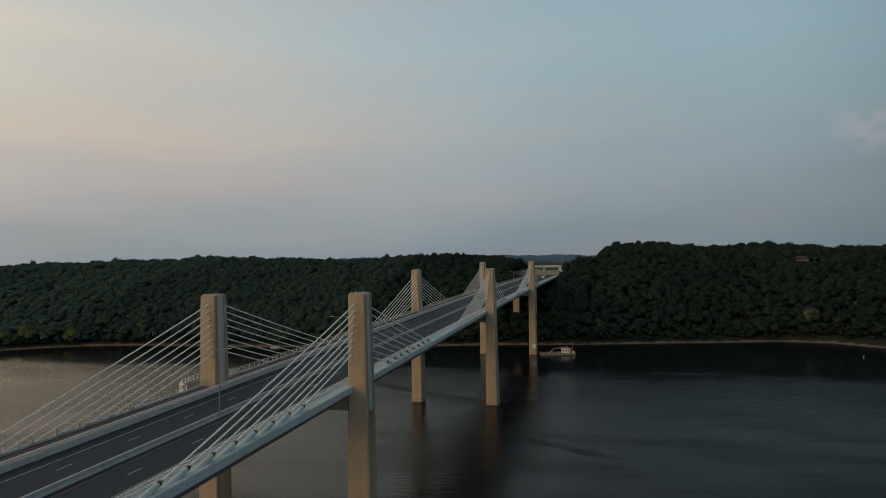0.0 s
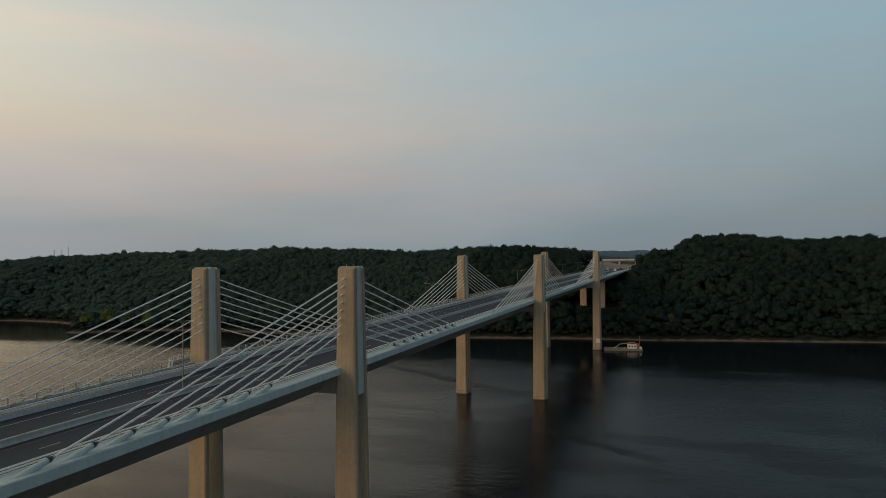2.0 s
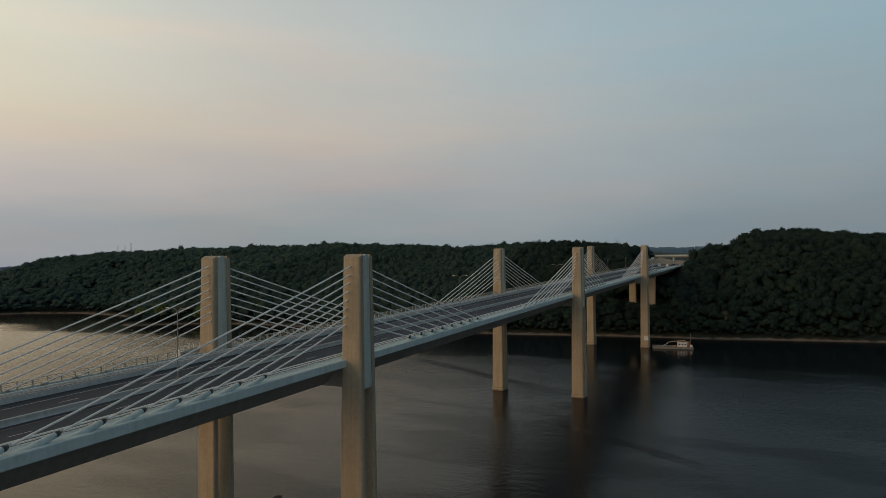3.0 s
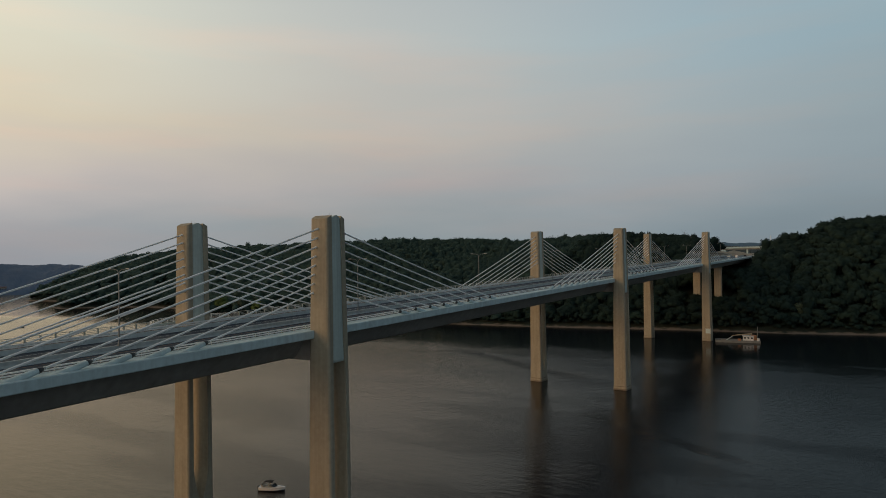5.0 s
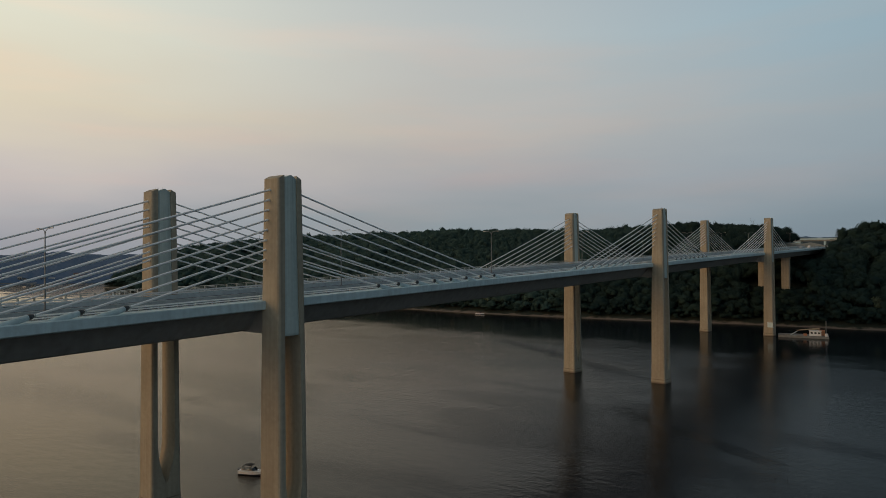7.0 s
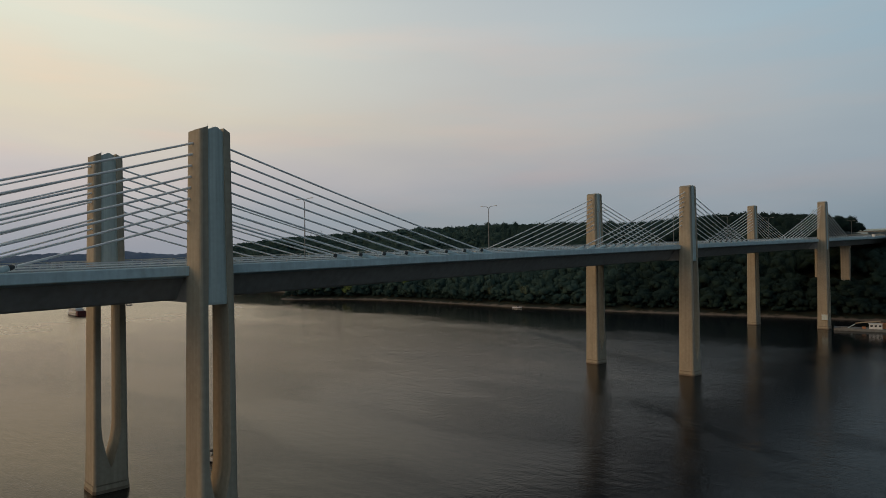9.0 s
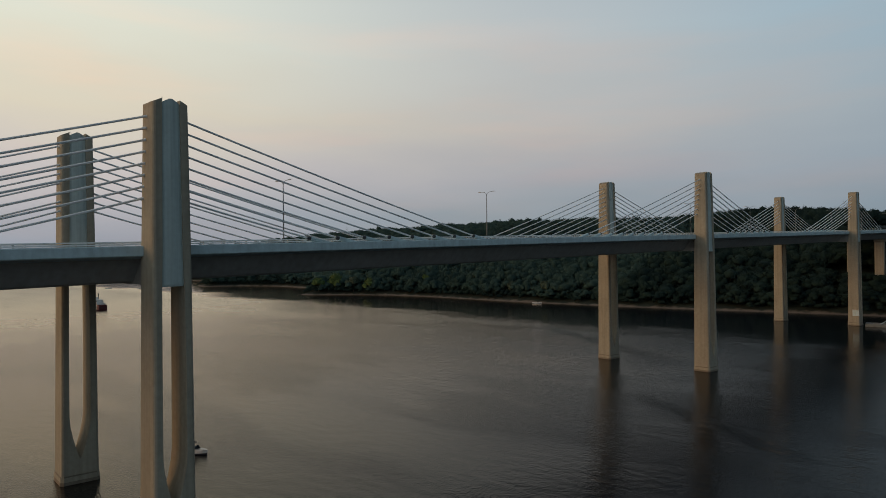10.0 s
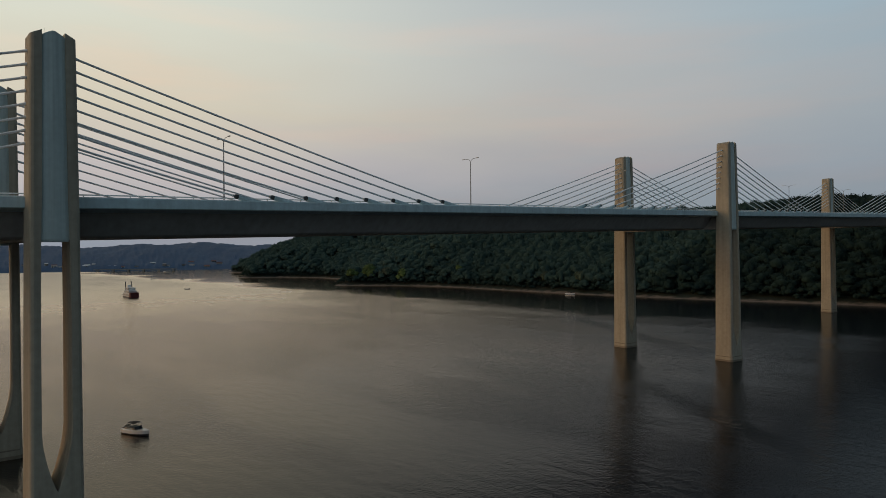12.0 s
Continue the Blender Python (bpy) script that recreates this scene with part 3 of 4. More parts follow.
def stay_cables(s, near):
    """Eight stays a side from the pylon's head down to the edge of the deck, each with its anchorage."""
    for sgn in (-1, 1):
        for i in range(8):
            zt = road_z(s) + 7.75 + 1.645 * i
            ua = (-0.75 if near else -36.3)
            sa = s + MIDY + sgn * (25.95 + 6.1 * i)
            x0, y0, turn = PYLONS[s, near]
            lean = 1.36 - 0.17 * i            # the lower stays leave the shaft nearer the deck
            tower = Vector((x0 + (-lean if near else lean), y0 + sgn * 2.3, zt))
            foot = on(sa, ua, 1.55 if near else 1.15)
            d = (foot - tower).normalized()
            if not near:                      # these run straight down into the edge beam
                foot += d * (0.72 / -d.z)
            n = 7
            pts = []
            for k in range(n + 1):
                q = k / n
                pt = tower.lerp(foot, q)
                pt.z -= 4 * q * (1 - q) * 0.10 * (1 + 0.25 * i)
                pts.append(pt)
            c = part("stay_cable", tube(pts, 0.16, 8), CABLE, bridge)
            part("tower_sleeve", tube([tower - d * 0.6, tower + d * 0.9, tower + d * 0.9, tower + d * 1.3], [0.20, 0.20, 0.17, 0.14], 8), CABLE, c)
            if near:
                part("anchor_collar", tube([foot - d * 0.62, foot - d * 0.50, foot - d * 0.22, foot + d * 0.02, foot + d * 0.04], [0.18, 0.27, 0.39, 0.39, 0.28], 12), COLLAR, c)
                part("clamp_ring", tube([foot - d * 0.80, foot - d * 0.70], [0.22, 0.22], 10), STEEL, c)
            else:
                part("anchor_collar", tube([foot - d * 0.9, foot - d * 0.3, foot + d * 0.03], [0.165, 0.19, 0.21], 10), STEEL, c)
            # the concrete nose that holds the stay's foot
            if not near:
                continue
            reach = (foot.z - on(foot.y, ua, 0.82).z + 0.55) / -d.z
            pts = [foot + d * 0.03, foot + d * 0.12, foot + d * (0.5 * reach), foot + d * reach]
            part("anchor_nose", tube(pts, [0.31, 0.38, 0.46, 0.50], 14), PALE, c, "pale concrete anchor nose")


for s in PIERS:
    for near in (True, False):
        pylon(s, near)
        if s >= 0:
            stay_cables(s, near)
    m = along(s, -16.2, 0)
    bm = loft([[(x, y, z) for x, z in ((-18.6, -0.9), (18.4, -0.9), (18.4, -4.4), (15.5, -4.75), (-15.5, -4.75), (-18.6, -4.4))] for y in (MIDY - 2.3, MIDY + 2.3)])
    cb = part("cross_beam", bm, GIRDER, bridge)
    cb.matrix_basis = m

# plain column pairs under the land end
for u in (-9.5, -25.3):
    c = on(470, u, 0)
    col = part("land_column", join(box(-2.7, 2.7, -1.7, 1.7, -2, road_z(470) - 4.8, 0.25), box(-3.0, 3.0, -1.9, 1.9, road_z(470) - 6.2, road_z(470) - 4.7, 0.15)), TAN, bridge, "tan concrete column on the hillside")
    col.location = (c.x, c.y, 0)

# the lookout round the pylon on the trail side
ov = [(-7.6, -36.6), (-6.2, -38.9), (-4.0, -40.9), (-1.0, -42.3), (2.5, -42.9), (6.0, -42.6), (9.3, -41.3), (12.2, -39.2), (15.5, -36.6)]
mid_s, mid_u = 3.0, -36.6
inner = [(mid_s + (s - mid_s) * 0.93, mid_u + (u - mid_u) * 0.92) for s, u in ov]
part("lookout_slab", loft([[on(s, u, w) for s, u in ov] for w in (-0.75, 0.12)]), PALE, bridge, "beige lookout platform")
part("lookout_floor", loft([[on(s, u, w) for s, u in inner] for w in (0.124, 0.17)]), TRAIL, bridge)
for k, ((sa, ua), (sb, ub), (sc, uc), (sd, ud)) in enumerate(zip(ov, ov[1:], inner, inner[1:])):
    part("lookout_curb", loft([[on(s, u, w) for s, u in ((sa, ua), (sb, ub), (sd, ud), (sc, uc))] for w in (0.125, 0.62)]), PALE, bridge)
    a, b = on(sa, ua, 0).lerp(on(sc, uc, 0), 0.5), on(sb, ub, 0).lerp(on(sd, ud, 0), 0.5)
    for h, r in ((1.62, 0.065), (1.36, 0.035), (1.12, 0.035), (0.86, 0.035)):
        part("lookout_rail", tube([a + Vector((0, 0, h)), b + Vector((0, 0, h))], r, 6), RAIL, bridge)
    for q in (0.0, 0.5):
        c = a.lerp(b, q)
        part("lookout_post", box(c.x - 0.06, c.x + 0.06, c.y - 0.06, c.y + 0.06, c.z + 0.6, c.z + 1.62), RAIL, bridge)


# ---- street lamps on the median ----
def street_lamp():
    t = thing("street_lamp", "grey steel twin-arm street lamp standing on the median", "street lamp", "street lamps along the bridge")
    part("pole", tube([(0, 0, 0), (0, 0, 6), (0, 0, 11.4)], [0.13, 0.105, 0.075], 10), LAMPPOLE, t)
    part("base_flange", join(box(-0.2, 0.2, -0.2, 0.2, 0, 0.05), tube([(0, 0, 0.05), (0, 0, 0.5)], [0.17, 0.15], 10)), LAMPPOLE, t)
    for sg in (-1, 1):
        arm = part("arm", tube([(0, 0, 11.2), (sg * 0.25, 0, 11.75), (sg * 0.8, 0, 12.02), (sg * 2.1, 0, 12.12)], [0.055, 0.055, 0.05, 0.045], 8), LAMPPOLE, t)
        part("lamp_head", loft([[(sg * x, y * k, z) for y, z in ((-0.16, 12.06), (0.16, 12.06), (0.12, 12.2), (-0.12, 12.2))] for x, k in ((1.9, 0.6), (2.05, 1.0), (2.6, 1.0), (2.75, 0.5))]), LAMPSKIN, arm)
    return t


lamp = street_lamp()
first = True
for k in range(-2, 10):
    s = -27.6 + 60.3 * k
    m = Matrix.Translation(on(s, -15.75, 1.0))
    if first:
        lamp.matrix_world = m
        first = False
    else:
        copy_thing(lamp, m)

# ---- water and land ----
def sheet(name, x0, x1, y0, y1, z, mat, label, category):
    bm = bmesh.new()
    bm.faces.new([bm.verts.new(p) for p in ((x0, y0, z), (x1, y0, z), (x1, y1, z), (x0, y1, z))])
    ob = part(name, bm, mat)
    return tagged(ob, label, category, kind="structure")


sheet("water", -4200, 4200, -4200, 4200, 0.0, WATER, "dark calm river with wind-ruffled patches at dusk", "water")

SHORE = np.array([(4200, 380), (900, 372), (500, 385), (330, 402), (262, 426), (235, 456), (200, 466), (160, 457), (100, 447), (45, 434), (-24, 428),
                  (-102, 412), (-160, 404), (-230, 398), (-300, 400), (-360, 402), (-400, 396), (-436, 382), (-462, 362), (-480, 346), (-493, 352), (-506, 384),
                  (-545, 412), (-580, 425), (-613, 434), (-677, 438), (-734, 414), (-760, 374), (-790, 380), (-850, 430), (-930, 470), (-1020, 464), (-1060, 500), (-1160, 640),
                  (-1500, 900), (-4200, 1500)], float)
RIDGE = np.array([(-4200, 30), (-1300, 50), (-1000, 61), (-850, 66), (-669, 69), (-530, 72), (-380, 69), (-284, 63), (-187, 67), (-117, 71), (-60, 62), (-10, 54),
                  (20, 58), (34, 61), (46, 57), (55, 58), (61, 67), (80, 69), (116, 70), (186, 64), (235, 68), (308, 62), (500, 63), (900, 59), (4200, 50)], float)


def shore_distance(x, y):
    """Metres inland of the shoreline (negative over water)."""
    best = np.full(x.shape, 1e9)
    for (ax, ay), (bx, by) in zip(SHORE, SHORE[1:]):
        dx, dy = bx - ax, by - ay
        t = np.clip(((x - ax) * dx + (y - ay) * dy) / (dx * dx + dy * dy), 0, 1)
        best = np.minimum(best, np.hypot(x - ax - t * dx, y - ay - t * dy))
    xs, ys = SHORE[:, 0], SHORE[:, 1]
    inside = np.zeros(x.shape, bool)           # count crossings of a line towards -y
    for (ax, ay), (bx, by) in zip(SHORE, SHORE[1:]):
        hit = ((ax > x) != (bx > x))
        with np.errstate(divide="ignore", invalid="ignore"):
            yy = ay + (x - ax) * (by - ay) / (bx - ax)
        inside ^= hit & (yy < y)
    return np.where(inside, best, -best)


def waves(x, y, seed=0.0):
    return (np.sin(x / 61 + seed) * np.sin(y / 47 + 1.3 * seed) + 0.6 * np.sin(x / 23 + y / 31 + 2 * seed) + 0.4 * np.sin(x / 13 - y / 17 + seed))


def land_height(x, y):
    d = shore_distance(x, y)
    h = np.interp(x, RIDGE[:, 0], RIDGE[:, 1])
    width = np.interp(x, (-1300, -950, -700, -450, -110, -20, 50), (140, 180, 270, 310, 280, 180, 150))
    q = np.clip((d - 7) / width, 0, 1)
    rise = 1 - (1 - q) ** 1.7
    z = np.where(d < 7, np.clip(d, -9, 7) * 0.2143, 1.5 + (h - 1.5) * rise + 1.6 * waves(x, y) * np.clip(d / 60, 0, 1))
    z = np.where(d > width, z + np.clip(d - width, 0, 450) * np.interp(x, (50, 65, 320, 420), (0.01, 0.045, 0.045, 0.01)), z)
    # the road's cutting behind the land end of the bridge
    cx = -16.2 + 5.4e-5 * np.clip(y - 183, 0, 500) ** 2
    rz = 40.65 + 0.0228 * np.minimum(y, 800)
    off = np.abs(x - cx)
    k = np.clip((off - 24) / 26, 0, 1)
    cut = np.where(y > 560, rz - 0.5, np.where(y > 440, np.minimum(z, rz - 9), z))
    return np.where((y > 430), k * z + (1 - k) * np.where(y > 560, cut, np.minimum(z, cut)), z)


def terrain(name, xs, ys, mat, label):
    X, Y = np.meshgrid(xs, ys)
    Z = land_height(X, Y)
    nx, ny = len(xs), len(ys)
    verts = np.stack([X.ravel(), Y.ravel(), Z.ravel()], 1)
    i = (np.arange(ny - 1)[:, None] * nx + np.arange(nx - 1)[None, :]).ravel()
    faces = np.stack([i, i + 1, i + nx + 1, i + nx], 1)
    keep = (Z.ravel()[faces] > -1.4).any(1)
    me = mesh_from(name, verts, faces[keep])
    me.materials.append(mat)
    ob = new(name, me)
    for p in me.polygons:
        p.use_smooth = True
    return tagged(ob, label, "ground", kind="structure")


def mesh_from(name, verts, faces):
    """A mesh from arrays of places and equal-sided faces."""
    me = bpy.data.meshes.new(name)
    n, k = faces.shape
    me.vertices.add(len(verts))
    me.vertices.foreach_set("co", np.ascontiguousarray(verts, dtype=np.float32).ravel())
    me.loops.add(n * k)
    me.loops.foreach_set("vertex_index", np.ascontiguousarray(faces, dtype=np.int32).ravel())
    me.polygons.add(n)
    me.polygons.foreach_set("loop_start", np.arange(0, n * k, k, dtype=np.int32))
    me.update(calc_edges=True)
    me.validate()
    return me


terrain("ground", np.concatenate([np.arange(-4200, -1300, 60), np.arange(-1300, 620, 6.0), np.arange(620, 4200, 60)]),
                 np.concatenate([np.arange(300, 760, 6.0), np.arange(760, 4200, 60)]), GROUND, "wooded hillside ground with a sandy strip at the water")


# ---- woods ----
def crown(rng, lobes, tufts, tall=1.0, fine=0, leaf=(0.06, 0.14)):
    """Triangles of one crown of unit half-width: an uneven core of lobes, shaggy with leaf sprays that lie along it."""
    bm = bmesh.new()
    centres = []
    for k in range(lobes):
        a = k * 2.4 + rng.random()
        r = 0.0 if k == 0 else 0.34 + 0.34 * rng.random()
        c = Vector((r * math.cos(a), r * math.sin(a), tall * (0.98 + 0.22 * rng.random() - 0.42 * (r > 0) * rng.random())))
        size = (0.62 if k == 0 else 0.34 + 0.18 * rng.random())
        centres.append((c, size))
        made = bmesh.ops.create_icosphere(bm, subdivisions=1 + fine, radius=1.0)
        for v in made["verts"]:
            n = v.co.normalized()
            v.co = c + Vector((n.x, n.y, n.z * 0.74)) * size * (0.84 + 0.5 * noise.noise(n * 2.6 + c * 5) + 0.22 * rng.random())
    me = bpy.data.meshes.new("tmp")
    bm.to_mesh(me)
    bm.free()
    v = np.array([p.co[:] for p in me.vertices])
    f = np.array([p.vertices[:] for p in me.polygons])
    bpy.data.meshes.remove(me)
    tv, tf = [], []
    for k in range(tufts):
        c, size = centres[k % len(centres)] if k % 3 else centres[0]
        n = Vector((rng.uniform(-1, 1), rng.uniform(-1, 1), rng.uniform(-0.35, 1))).normalized()
        q = c + Vector((n.x, n.y, n.z * 0.74)) * (size + 0.12) * rng.uniform(0.72, 1.05)
        w = rng.uniform(*leaf)
        i = len(v) + 3 * k
        for _ in range(3):
            t = Vector((rng.uniform(-1, 1), rng.uniform(-1, 1), rng.uniform(-1, 1)))
            tv.append(q + (t - 0.3 * n * t.dot(n)) * w)
        tf.append((i, i + 1, i + 2))
    if tufts:
        v = np.concatenate([v, np.array([p[:] for p in tv])])
        f = np.concatenate([f, np.array(tf)])
    return v, f


def forest(name, places, protos, mat, label):
    """One joined mesh of many crowns. places: x, y, z of the foot, half-width, height, turn, kind."""
    vs, fs, base = [], [], 0
    for x, y, z, w, h, a, k in places:
        v, f = protos[int(k)]
        c, s = math.cos(a), math.sin(a)
        vv = np.stack([x + w * (v[:, 0] * c - v[:, 1] * s), y + w * (v[:, 0] * s + v[:, 1] * c), z + h * (0.12 + 0.52 * v[:, 2])], 1)
        vs.append(vv)
        fs.append(f + base)
        base += len(v)
    me = mesh_from(name, np.concatenate(vs), np.concatenate(fs))
    me.materials.append(mat)
    return tagged(new(name, me), label, "trees", kind="stuff")


tree_rng = random.Random(5)
NEAR = [crown(tree_rng, 5, 260, leaf=(0.07, 0.17)) for _ in range(12)]
FAR = [crown(tree_rng, 4, 190, leaf=(0.09, 0.2)) for _ in range(10)]
BUSH = [crown(tree_rng, 3, 90, leaf=(0.1, 0.22)) for _ in range(6)]
HOUSES = [(201, 635, 65.2, 9, 6), (248.5, 592, 63.6, 17, 8)]        # x, y, floor, width, depth


def scatter(x0, x1, step, near, far, protos, wide, tall, seed):
    """Feet and sizes of trees between two distances from the shore, clear of the road and the houses."""
    rng = np.random.default_rng(seed)
    xs, ys = np.meshgrid(np.arange(x0, x1, step), np.arange(310, 1100, step))
    xs = (xs + rng.uniform(-0.45, 0.45, xs.shape) * step).ravel()
    ys = (ys + rng.uniform(-0.45, 0.45, ys.shape) * step).ravel()
    d = shore_distance(xs, ys)
    cx = -16.2 + 5.4e-5 * np.clip(ys - 183, 0, 500) ** 2
    off = np.abs(xs - cx)
    ok = (d > near + 2.5 * rng.random(d.shape)) & (d < far) & ~((off < np.where(xs > cx, 23, 36)) & (ys > 560))
    ok &= (xs < 205) | (xs > 330) | (d > near + 4)                   # the open beach
    for hx, hy, hz, hw, hd in HOUSES:
        ok &= ~((np.abs(xs - hx) < hw / 2 + 3) & (np.abs(ys - hy) < hd / 2 + 4))
    xs, ys, d, off = xs[ok], ys[ok], d[ok], off[ok]
    zs = land_height(xs, ys)
    n = len(xs)
    h = rng.uniform(tall * 0.78, tall * 1.22, n) * np.clip(0.6 + d / 45, 0.6, 1.0) * (1 + 0.16 * (rng.random(n) < 0.12))
    h = np.where((off < 26) & (ys > 400), np.minimum(h, np.maximum(2.5, 40.65 + 0.0228 * ys - 6.5 - zs)), h)
    h = np.where((off < 24) & (ys > 425) & (ys < 478), np.minimum(h, np.where(ys < 465, 12.5, 5.0)), h)
    for hx, hy, hz, hw, hd in HOUSES:                                # heights set to hide the houses' lower walls in the camera's view
        front = (np.abs(xs - hx) < hw / 2 + 1) & (ys < hy) & (ys > hy - 60)
        h = np.where(front, np.clip(hz + 2.8 + rng.uniform(-1.2, 1.6, n) - zs, 2.5, h), h)
    w = wide * rng.uniform(0.75, 1.4, n) * np.clip(0.75 + d / 50, 0.75, 1.0)
    w = np.minimum(w, 0.5 * h + 1.2)
    return np.stack([xs, ys, zs - 0.06 * h, w, h, rng.uniform(0, 6.28, n), rng.integers(0, len(protos), n)], 1)


forest("woods", scatter(-440, -160, 7.2, 5.0, 310, NEAR, 6.3, 15.5, 1), NEAR, LEAVES_HAZED, "dense summer woods on the long hillside, tinted with painted haze")
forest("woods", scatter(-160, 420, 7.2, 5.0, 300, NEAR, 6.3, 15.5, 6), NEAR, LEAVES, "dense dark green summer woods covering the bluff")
forest("woods", scatter(-1300, -440, 10.0, 5.0, 400, FAR, 8.8, 15, 2), FAR, LEAVES_FAR, "dense green woods on the farther headland, paled with painted haze")
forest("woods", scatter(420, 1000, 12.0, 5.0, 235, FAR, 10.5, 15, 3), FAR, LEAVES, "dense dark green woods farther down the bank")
forest("bushes", scatter(-1100, 420, 4.2, 3.6, 17, BUSH, 3.6, 8.5, 4), BUSH, LEAVES, "low dark bushes along the sandy bank")


# ---- single trees that stand out from the woods ----
def lone_tree(x, y, height, half, mat, label, seed, lobes=6):
    rng = random.Random(seed)
    z = float(land_height(np.array([x]), np.array([y]))[0]) - 0.3
    t = thing("tree", label, "tree", m=Matrix.Translation((x, y, z)))
    top = height * 0.62
    part("trunk", tube([(0, 0, 0), (0.1, 0, height * 0.25), (0.2, 0.1, height * 0.45), (0.2, 0.2, top)], [0.32, 0.24, 0.18, 0.06], 8), BARK, t)
    for k in range(5):
        a = k * 1.26 + rng.random()
        r = half * 0.7
        part("limb", tube([(0.15, 0.05, height * (0.3 + 0.05 * k)), (r * 0.5 * math.cos(a), r * 0.5 * math.sin(a), height * (0.42 + 0.05 * k)), (r * math.cos(a), r * math.sin(a), height * (0.52 + 0.07 * k))],
                          [0.12, 0.08, 0.03], 6), BARK, t)
    v, f = crown(rng, lobes, 900, fine=1)
    v = np.stack([v[:, 0] * half, v[:, 1] * half, height * (0.10 + 0.56 * v[:, 2])], 1)
    me = mesh_from("crown", v, f)
    me.materials.append(mat)
    ob = new("crown", me)
    ob.parent = t
    return t


LEAVES_GREY = material("grey_green_foliage", (0.055, 0.08, 0.05), 0.9, vary=0.4, grain=0.8, stain=0.1, islands=0.5)
lone_tree(-372, 416, 17, 4.2, LEAVES_LIGHT, "bright yellow-green tree at the river's edge", 11)
lone_tree(-478, 364, 15, 8.0, LEAVES_LIGHT, "bright green spreading tree on the sandy point", 12)
lone_tree(-466, 376, 18, 9.0, LEAVES_LIGHT, "tall yellow-green tree behind the sandy point", 21)
lone_tree(-449, 386, 16, 8.5, LEAVES_GREY, "grey-green spreading tree behind the sandy point", 22)
lone_tree(-432, 394, 15, 8.0, LEAVES_LIGHT, "light green tree along the river's edge", 23)
lone_tree(-226, 409, 16, 4.6, LEAVES_GREY, "grey-green tree near the water", 13)
lone_tree(-262, 411, 13, 4.6, LEAVES_GREY, "grey-green bushy tree near the water", 14)
lone_tree(226, 478, 17, 6.4, LEAVES_GREY, "pale green tree behind the sandy beach", 15)
lone_tree(246, 472, 11, 6.0, LEAVES_GREY, "grey-green spreading tree behind the sandy beach", 16)
lone_tree(52, 452, 14, 5.0, LEAVES_GREY, "grey-green tree above the shore", 17)
lone_tree(262, 478, 12, 6.0, LEAVES_GREY, "grey-green spreading tree behind the sandy beach", 18)


def bare_tree(x, y, height, seed):
    rng = random.Random(seed)
    z = float(land_height(np.array([x]), np.array([y]))[0])
    t = thing("bare_tree", "dead bare tree sticking out over the woods", "tree", m=Matrix.Translation((x, y, z)))
    part("trunk", tube([(0, 0, 0), (0.2, 0, height * 0.5), (0.1, 0.3, height)], [0.3, 0.22, 0.05], 7), BARK, t)
    for k in range(12):
        a, h = rng.uniform(0, 6.28), height * rng.uniform(0.45, 0.92)
        r = rng.uniform(1.5, 4.0)
        q = Vector((0.2 + r * math.cos(a), r * math.sin(a), h + r * rng.uniform(0.6, 1.1)))
        b = part("branch", tube([(0.15, 0.1, h), (q.x * 0.5, q.y * 0.5, (h + q.z) / 2 + 0.2), q], [0.12, 0.08, 0.03], 5), BARK, t)
        part("twig", tube([q, q + Vector((rng.uniform(-1, 1), rng.uniform(-1, 1), 1.2))], [0.04, 0.02], 4), BARK, b)


bare_tree(-66, 648, 22, 31)
bare_tree(-60, 652, 18, 32)
bare_tree(285, 590, 20, 33)

# ---- houses on the bluff ----
SIDING = material("pale_house_siding", (0.27, 0.265, 0.25), 0.8, vary=0.1, grain=3.0)
ROOF = material("dark_shingle_roof", (0.07, 0.065, 0.06), 0.9, vary=0.3, grain=3.0)
DARKWOOD = material("dark_wood_siding", (0.035, 0.033, 0.03), 0.85, vary=0.2, grain=2.0)
GLASS = material("dark_window_glass", (0.02, 0.025, 0.03), 0.08, vary=0.1)


def house(x, y, z, turn, wide, deep, storeys, label, roof=ROOF, walls=None):
    t = thing("house", label, "house", m=pose(x, y, z, 0, 0, turn))
    hh = 2.9 * storeys
    walls = walls or SIDING
    part("wall", box(-wide / 2, wide / 2, -deep / 2, deep / 2, -9, hh), walls, t)
    part("roof", loft([[(xx, -deep / 2 - 0.6, hh), (xx, 0, hh + deep * 0.28), (xx, deep / 2 + 0.6, hh), (xx, 0, hh + deep * 0.28 - 0.35)] for xx in (-wide / 2 - 0.5, wide / 2 + 0.5)]), roof, t)
    part("gable", loft([[(xx, -deep / 2, hh - 0.02), (xx, 0, hh + deep * 0.25), (xx, deep / 2, hh - 0.02)] for xx in (-wide / 2, wide / 2)]), walls, t)
    n = max(2, int(wide / 3.2))
    for st in range(storeys):
        part("balcony", join(box(-wide / 2, wide / 2, -deep / 2 - 1.3, -deep / 2, 2.9 * st - 0.2, 2.9 * st), box(-wide / 2, wide / 2, -deep / 2 - 1.3, -deep / 2 - 1.22, 2.9 * st, 2.9 * st + 0.95)), SIDING, t)
        for k in range(n):
            cx = -wide / 2 + (k + 0.5) * wide / n
            w = part("window", box(cx - 1.05, cx + 1.05, -deep / 2 - 0.08, -deep / 2 + 0.05, 2.9 * st + 0.5, 2.9 * st + 2.3), SIDING, t)
            part("pane", box(cx - 0.92, cx + 0.92, -deep / 2 - 0.11, -deep / 2 - 0.06, 2.9 * st + 0.62, 2.9 * st + 2.18), GLASS, w)


